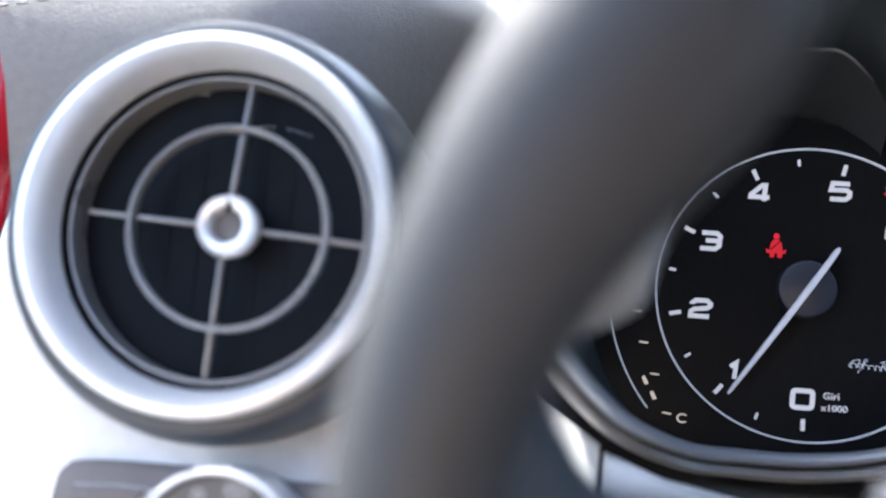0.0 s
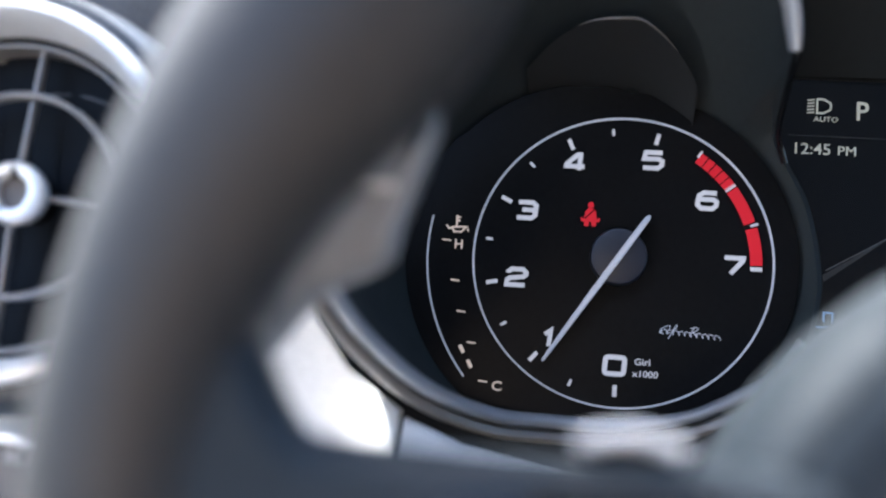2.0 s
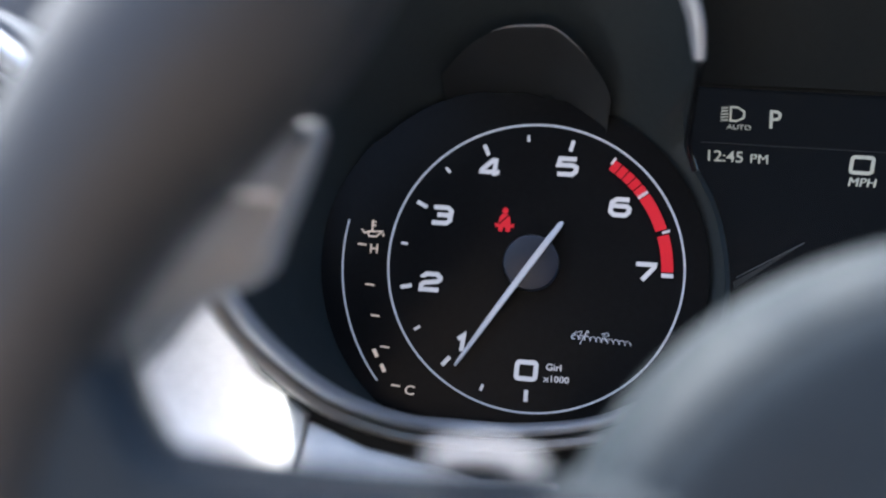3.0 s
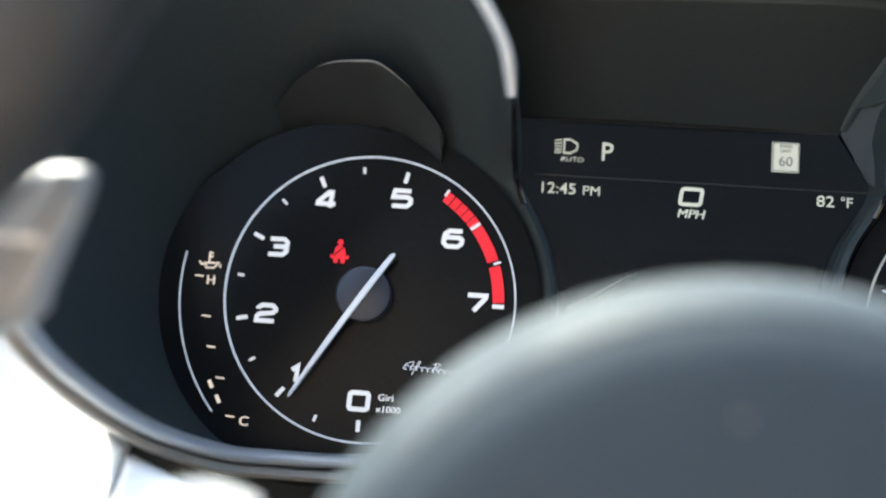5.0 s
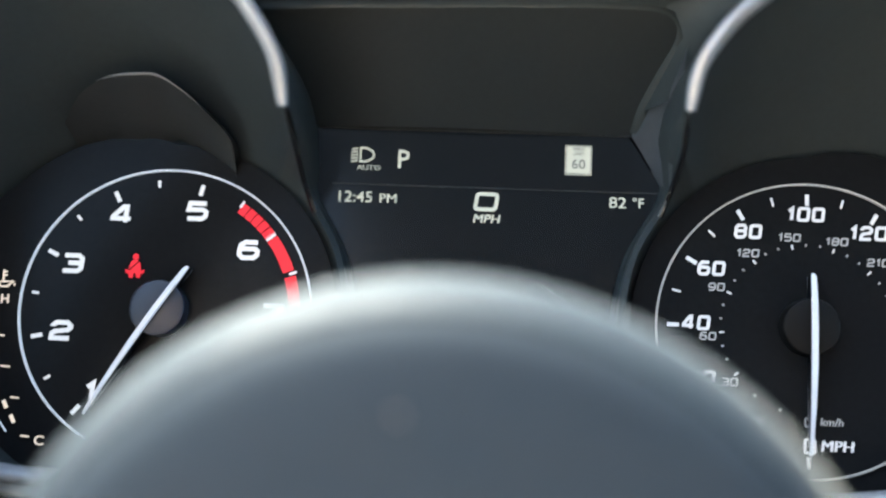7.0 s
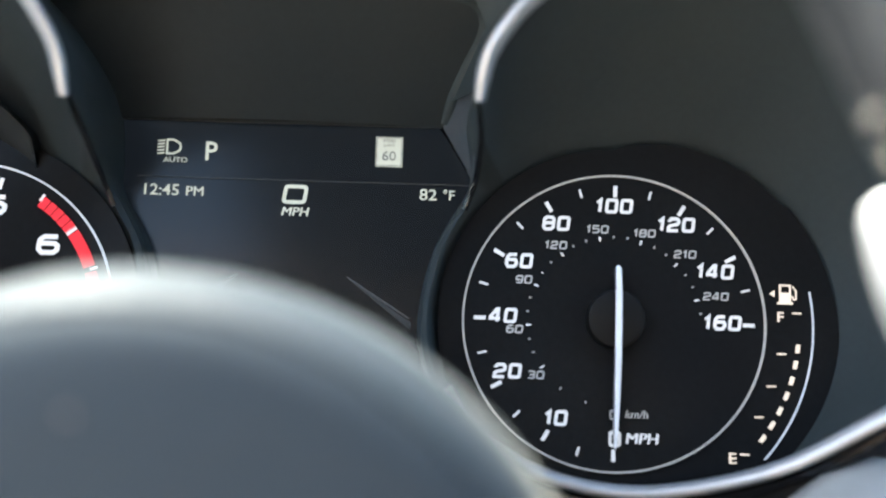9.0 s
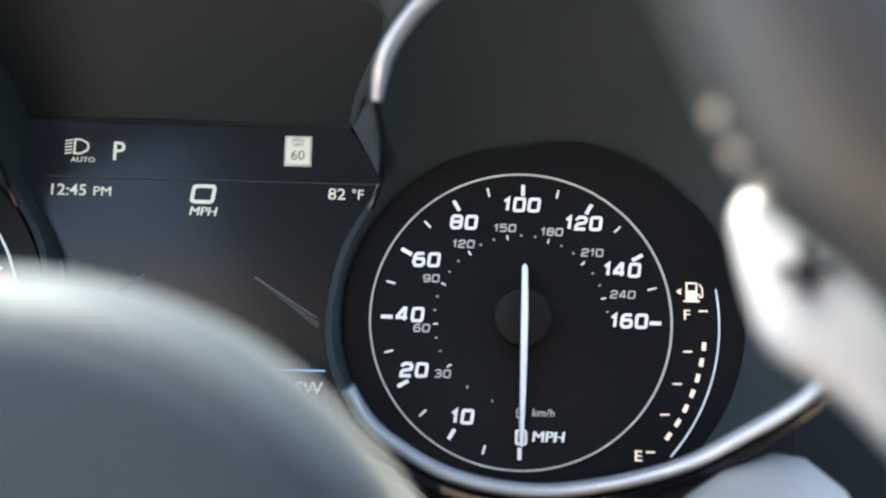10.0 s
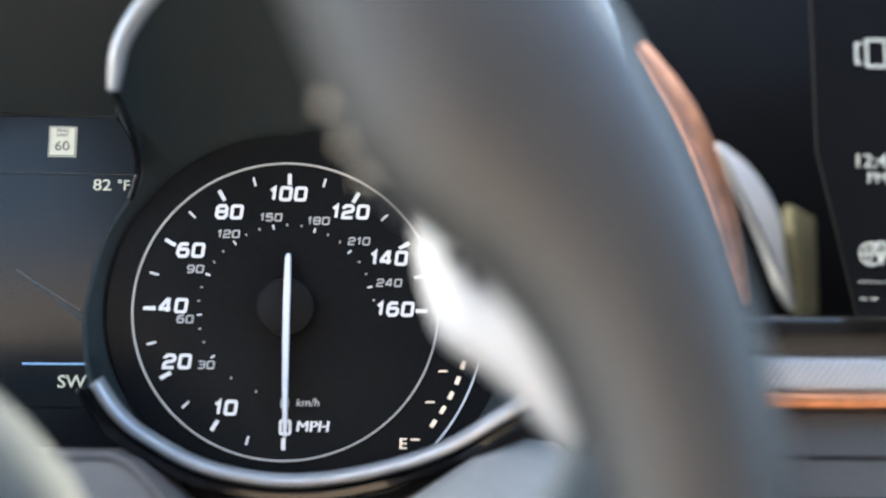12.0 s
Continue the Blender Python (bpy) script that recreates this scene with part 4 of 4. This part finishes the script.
bm = prism(sh, 0.0, -0.0280, 0.0015)
for v in bm.verts:
    v.co.y += -0.45 * (-0.037 - v.co.z)
part("top_shell", bm, M_GREY, shroud)
bm = stroke([[(0.0400, -0.0376), (0.1458, -0.0376), (0.1516, -0.0401), (0.1654, -0.0526)]], 0.0012, -0.0283, 0.0008)
for v in bm.verts:
    v.co.y += -0.45 * (-0.037 - v.co.z)
part("edge_line", bm, M_GREY, shroud, "thin silver edge", smooth=False)

# ---- round air vent ----
VX, VZ, VY = -0.1567, -0.0013, -0.0785    # ring
NX, NZ = -0.1530, -0.0012                 # swivelling core, turned a little to the driver
vent = thing("air_vent", (VX, -0.05, VZ), "round black air vent with a wide satin chrome ring", "air vent")
part("housing", lathe([(0.0446, -0.030), (0.0446, VY + 0.006), (0.0482, VY + 0.0045), (0.0512, VY + 0.0055), (0.0532, VY + 0.010), (0.0546, VY + 0.018), (0.0552, VY + 0.028), (0.0552, -0.015)], VX - 0.0008, VZ), M_HOUSING, vent)
part("chrome_ring", lathe([(0.0407, VY + 0.0125), (0.0411, VY + 0.0098), (0.0428, VY + 0.0052), (0.0444, VY + 0.0015), (0.0454, VY), (0.0468, VY + 0.0004), (0.0477, VY + 0.0022), (0.0480, VY + 0.0052), (0.0480, VY + 0.010), (0.0440, VY + 0.0130)], VX, VZ), M_SATIN, vent, "wide satin chrome ring")
part("sleeve", lathe([(0.0398, -0.050), (0.0403, VY + 0.0120), (0.0430, VY + 0.0125), (0.0430, -0.050)], VX, VZ), M_BLACK, vent)
barrel = part("barrel", lathe([(1e-4, -0.0570), (0.0392, -0.0580), (0.0392, -0.051), (1e-4, -0.051)], VX + 0.001, VZ), M_VENTBACK, vent, "dark recessed back of the vent")
sub("scratch", stroke([[(-0.1520, 0.0268), (-0.1490, 0.0273), (-0.1460, 0.0272)], [(-0.1430, 0.0270), (-0.1400, 0.0264), (-0.1360, 0.0252)]], 0.0002, -0.0584, 0.0001), M_GRILLE, barrel, "fine pale scratch", smooth=False)
for k in range(9):
    sub("slat", box((0, 0, 0), (0.0006, 0.005, 2 * math.sqrt(0.0375 ** 2 - (0.008 * (k - 4)) ** 2)), 0.0002, 1), M_VENTBACK, barrel, "thin dark air slat", m=Matrix.Translation((VX + 0.001 + 0.008 * (k - 4), -0.0552, VZ)))
part("edge_ring", ring(0.0382, 0.0392, -0.0570, -0.0670, VX + 0.0006, VZ, 0.0003), M_GRILLE, vent)
part("inner_ring", ring(0.0248, 0.0262, -0.0650, -0.0690, NX, NZ, 0.0005), M_GRILLE, vent)
for k in range(4):
    a = radians(-3.2 + 90 * k)
    bm = box((0.0222, 0, 0), (0.0310, 0.003, 0.0012), 0.0004)
    part("spoke", bm, M_GRILLE, vent, m=Matrix.Translation((NX, -0.0670, NZ)) @ Matrix.Rotation(-a, 4, "Y") @ Matrix.Rotation(0.06, 4, "Z"))
part("hub_stem", disc(0.0058, -0.056, -0.0690, NX + 0.0010, NZ, 0.0005, 40), M_BLACK, vent)
hub = part("hub", lathe([(1e-4, -0.0690), (0.0042, -0.0690), (0.0042, -0.0715), (0.0049, -0.0733), (0.0062, -0.0737), (0.0074, -0.0726), (0.0079, -0.0700), (0.0074, -0.0670), (1e-4, -0.0670)], NX + 0.0014, NZ, n=48), M_SATIN, vent, "chrome hub ring")
part("hub_cap", disc(0.0041, -0.0685, -0.0700, NX + 0.0014, NZ, 0.0004, 40), M_GREY, hub)
part("hub_notch", box((NX + 0.0019, -0.0728, NZ + 0.0048), (0.0010, 0.0026, 0.0024)), M_BLACK, hub)

# ---- headlamp switch ----
KX, KZ, KY = -0.1445, -0.0800, -0.0690
switch = thing("light_switch", (KX, -0.05, KZ), "grey headlamp switch panel with a chrome-ringed rotary knob", "switch")
pl = smooth_path([(-0.1935, 0, -0.0690), (-0.1910, 0, -0.0638), (-0.1850, 0, -0.0620), (-0.1580, 0, -0.0612), (-0.1460, 0, -0.0606), (-0.1340, 0, -0.0625), (-0.1150, 0, -0.0640), (-0.1080, 0, -0.0800), (-0.1080, 0, -0.110), (-0.1940, 0, -0.110), (-0.1945, 0, -0.085)], 5, closed=True)
part("panel", prism([(p.x, p.z) for p in pl], -0.045, KY + 0.008, 0.0015), M_SWITCH, switch)
btn = smooth_path([(-0.1888, 0, -0.0705), (-0.1860, 0, -0.0682), (-0.1685, 0, -0.0678), (-0.1705, 0, -0.0720), (-0.1720, 0, -0.0950), (-0.1890, 0, -0.0950)], 4, closed=True)
part("button", prism([(p.x, p.z) for p in btn], KY + 0.008, KY + 0.0068, 0.0006), M_SWITCH, switch)
part("button_gap", stroke([[(p.x, p.z) for p in btn[3:-8]]], 0.0005, KY + 0.0080, 0.0004), M_SATINGREY, switch, smooth=False)
knob = part("knob", lathe([(1e-4, KY - 0.0070), (0.0185, KY - 0.0070), (0.0190, KY - 0.0080), (0.0200, KY + 0.009), (1e-4, KY + 0.009)], KX, KZ, n=72), M_GREY, switch)
sub("knob_ring", ring(0.0192, 0.0206, KY + 0.009, KY - 0.0088, KX, KZ, 0.0006, n=72), M_SATIN, knob, "thin chrome ring")
sub("grip", box((KX, KY - 0.010, KZ - 0.004), (0.006, 0.008, 0.020), 0.002), M_GREY, knob)
sub("off_sign", stroke([arc(KX - 0.0052, KZ + 0.0140, 0.0011, 0, 360, 12)], 0.0004, KY - 0.0071), M_LABEL, knob, smooth=False)
LX, LZ = KX + 0.0040, KZ + 0.0158
lamp = [[(LX + u * 0.0032, LZ + v * 0.0030) for u, v in ((0, 0.5), (0.6, 0.4), (0.9, 0), (0.6, -0.4), (0, -0.5), (0, 0.5))]]
for k in (-1, 0, 1):
    lamp.append([(LX - 0.0028, LZ + 0.0011 * k), (LX - 0.0008, LZ + 0.0011 * k)])
sub("lamp_sign", stroke(lamp, 0.0004, KY - 0.0071), M_LABEL, knob, smooth=False)

# ---- centre screen and trim on the right ----
SCREEN_Y, BAR_Y, TRIM_Y = 0.035, 0.045, 0.080
screen = thing("centre_screen", (0.46, 0.06, 0.05), "dark centre touch screen with pale icons", "screen")
part("glass", prism([(0.3715, 0.0045), (0.620, 0.0045), (0.620, 0.140), (0.3600, 0.140), (0.3600, 0.060)], SCREEN_Y + 0.002, SCREEN_Y), M_DARKGLASS, screen, smooth=False)
part("back_shell", box((0.505, SCREEN_Y + 0.020, 0.072), (0.22, 0.034, 0.125), 0.004), M_BLACK, screen)
part("surround", box((0.45, 0.120, 0.070), (0.36, 0.008, 0.19), 0.002), M_DARKGLASS, screen)
SP = SCREEN_Y - 0.0004


def icon(name, bm, label=""):
    part(name, bm, M_ICON, screen, label, smooth=False)


icon("phone_icon", stroke([[(0.3782, 0.0894), (0.3848, 0.0894), (0.3848, 0.0986), (0.3782, 0.0986), (0.3782, 0.0894)], [(0.3764, 0.0972), (0.3746, 0.0972), (0.3746, 0.0904), (0.3764, 0.0904)]], 0.0010, SP))
letters(screen, M_ICON, "12:45", 0.3795, 0.0565, 0.0046, SP, 1.05, bold=0.00004)
letters(screen, M_ICON, "PM", 0.3800, 0.0508, 0.0038, SP, 1.05)
icon("globe_icon", stroke([arc(0.3765, 0.0253, 0.0038, 0, 360, 20), [(0.3765, 0.0215), (0.3765, 0.0291)], [(0.3727, 0.0253), (0.3803, 0.0253)], [(0.3748, 0.0219), (0.3748, 0.0287)]], 0.0006, SP))
icon("pin_icon", stroke([arc(0.3799, 0.0272, 0.0020, -30, 210, 12) + [(0.3799, 0.0224), polar(0.3799, 0.0272, 0.0020, -30)]], 0.0010, SP - 0.0002))
icon("divider", stroke([[(0.3718, 0.0160), (0.3900, 0.0160)]], 0.0003, SP))
icon("dash_sign", stroke([[(0.3722, 0.0104), (0.3746, 0.0104)]], 0.0006, SP))
icon("dash_sign", stroke([[(0.3756, 0.0104), (0.3780, 0.0104)]], 0.0006, SP))
bar = thing("dash_trim_bar", (0.48, 0.05, -0.01), "ribbed satin trim bar with a copper edge below the screen", "trim")
part("shelf", box((0.47, BAR_Y + 0.031, -0.0015), (0.30, 0.070, 0.0130), 0.002), M_GLOSS, bar)
ribbed = part("ribbed_bar", box((0.47, BAR_Y + 0.004, -0.0138), (0.30, 0.012, 0.0126), 0.003, 3), M_SATINGREY, bar)
for i in range(76):
    st = box((0, 0, 0), (0.0006, 0.0012, 0.0120), 0.0, 1)
    sub("rib", st, M_RIB, ribbed, m=Matrix.Translation((0.325 + 0.0025 * i, BAR_Y - 0.0019, -0.0145)) @ Matrix.Rotation(radians(40), 4, "Y"), smooth=False)
part("copper_edge", box((0.47, BAR_Y + 0.004, -0.0230), (0.30, 0.013, 0.0054), 0.0018, 3), M_COPPER, bar, "copper-toned edge")
part("lower_panel", box((0.47, BAR_Y + 0.014, -0.072), (0.30, 0.014, 0.092), 0.003), M_CHEEK, bar)
for i in range(5):
    part("groove", box((0.47, BAR_Y + 0.0068, -0.042 - 0.014 * i), (0.29, 0.001, 0.0012)), M_BLACK, bar, smooth=False)

# curved strips between cowl and screen, coloured as reflections in the gloss black
side_trim = thing("screen_side_reflections", (0.355, 0.105, 0.03), "curved strips coloured as the reflections beside the screen", "trim")
pth = smooth_path([(0.3109, TRIM_Y, 0.1090), (0.3180, TRIM_Y, 0.0990), (0.3268, TRIM_Y, 0.0850), (0.3350, TRIM_Y, 0.0665), (0.3408, TRIM_Y, 0.0485), (0.3450, TRIM_Y, 0.0306), (0.3487, TRIM_Y, 0.0118)], 6)
part("copper_strip", sweep(pth, round_profile(0.0112, 0.0080, 14, 2.4), sizes=[0.25 + 0.75 * math.sin(math.pi * (0.1 + 0.85 * i / (len(pth) - 1))) for i in range(len(pth))]), M_COPPER, side_trim, "curved strip coloured as a copper-toned reflection")
wedge = smooth_path([(0.3405, 0, 0.0725), (0.3470, 0, 0.0700), (0.3565, 0, 0.0610), (0.3645, 0, 0.0455), (0.3665, 0, 0.0260), (0.3690, 0, 0.0110), (0.3640, 0, 0.0170), (0.3590, 0, 0.0310), (0.3535, 0, 0.0450), (0.3465, 0, 0.0600)], 4, closed=True)
part("silver_wedge", prism([(p.x, p.z) for p in wedge], TRIM_Y + 0.008, TRIM_Y + 0.002, 0.0015), M_SATIN, side_trim, "curved wedge coloured as a silver reflection")
gold = [(0.3672, 0.0496), (0.3698, 0.0485), (0.3771, 0.0448), (0.3771, 0.0085), (0.3693, 0.0085)]
part("gold_strip", prism(gold[::-1], TRIM_Y + 0.008, TRIM_Y, 0.0012), M_OLIVE, side_trim, "strip coloured as a muted gold reflection")

# ---- door jamb, and unseen cabin slabs that close the place and steer its light ----
def world_thing(name, label, category, kind="structure"):
    ob = new(name)
    return tagged(ob, label, category, kind=kind)


def wpart(name, bm, mat, parent, label=""):
    me = bpy.data.meshes.new(name)
    bmesh.ops.recalc_face_normals(bm, faces=bm.faces)
    bm.to_mesh(me)
    bm.free()
    me.materials.append(mat)
    ob = new(name, me)
    ob.parent = parent
    if label:
        ob["label"] = label
    return ob


def slab(c, s, bevel=0.01):
    return box(c, s, bevel)


jamb = thing("door_jamb", (-0.26, 0.0, 0.0), "red painted door jamb with black rubber seal", "car body")
pth = smooth_path([(-0.2520, 0.03, 0.30), (-0.2460, 0.0, 0.10), (-0.2430, -0.02, 0.03), (-0.2480, -0.03, -0.05), (-0.2580, -0.03, -0.20)], 8)
part("painted_pillar", sweep(pth, round_profile(0.036, 0.05, 16, 3.0)), M_RED, jamb)
pth = smooth_path([(-0.2300, -0.03, 0.006), (-0.2295, -0.035, -0.006), (-0.2330, -0.04, -0.05), (-0.2390, -0.04, -0.15)], 6)
part("rubber_seal", sweep(pth, round_profile(0.014, 0.014, 12)), M_RUBBER, jamb)

cabin = world_thing("cabin", "unseen plain slabs that shade the dash and bounce tan light", "car cabin")
# unseen slab overhead, sized for what the dials and the screen reflect
wpart("shade_roof", slab((0.52, -0.78, 1.40), (1.20, 0.76, 0.04), 0.015), M_CLOTH, cabin)
# unseen tan wall added to warm the paddle and the wheel
wpart("bounce_wall", slab((0.35, -0.93, 0.84), (1.5, 0.06, 1.08)), M_BOUNCE, cabin, "unseen tan wall that bounces warm light")
wpart("far_door", slab((1.12, -0.28, 0.71), (0.06, 1.64, 0.62)), M_BLACK, cabin)
wpart("floor_pan", slab((0.35, -0.28, 0.28), (1.5, 1.64, 0.05)), M_BLACK, cabin)
wpart("firewall", slab((0.35, 0.55, 0.60), (1.5, 0.05, 0.55)), M_BLACK, cabin)
# unseen ground, kept pale so that it bounces light up
ground = new("ground", bpy.data.meshes.new("ground"))
bm = put(bmesh.new(), [(-600, -600, 0), (600, -600, 0), (600, 600, 0), (-600, 600, 0)], [(0, 1, 2, 3)])
bm.to_mesh(ground.data)
bm.free()
ground.data.materials.append(M_GROUND)
tagged(ground, "unseen ground, pale for bounced light", "ground", kind="structure")
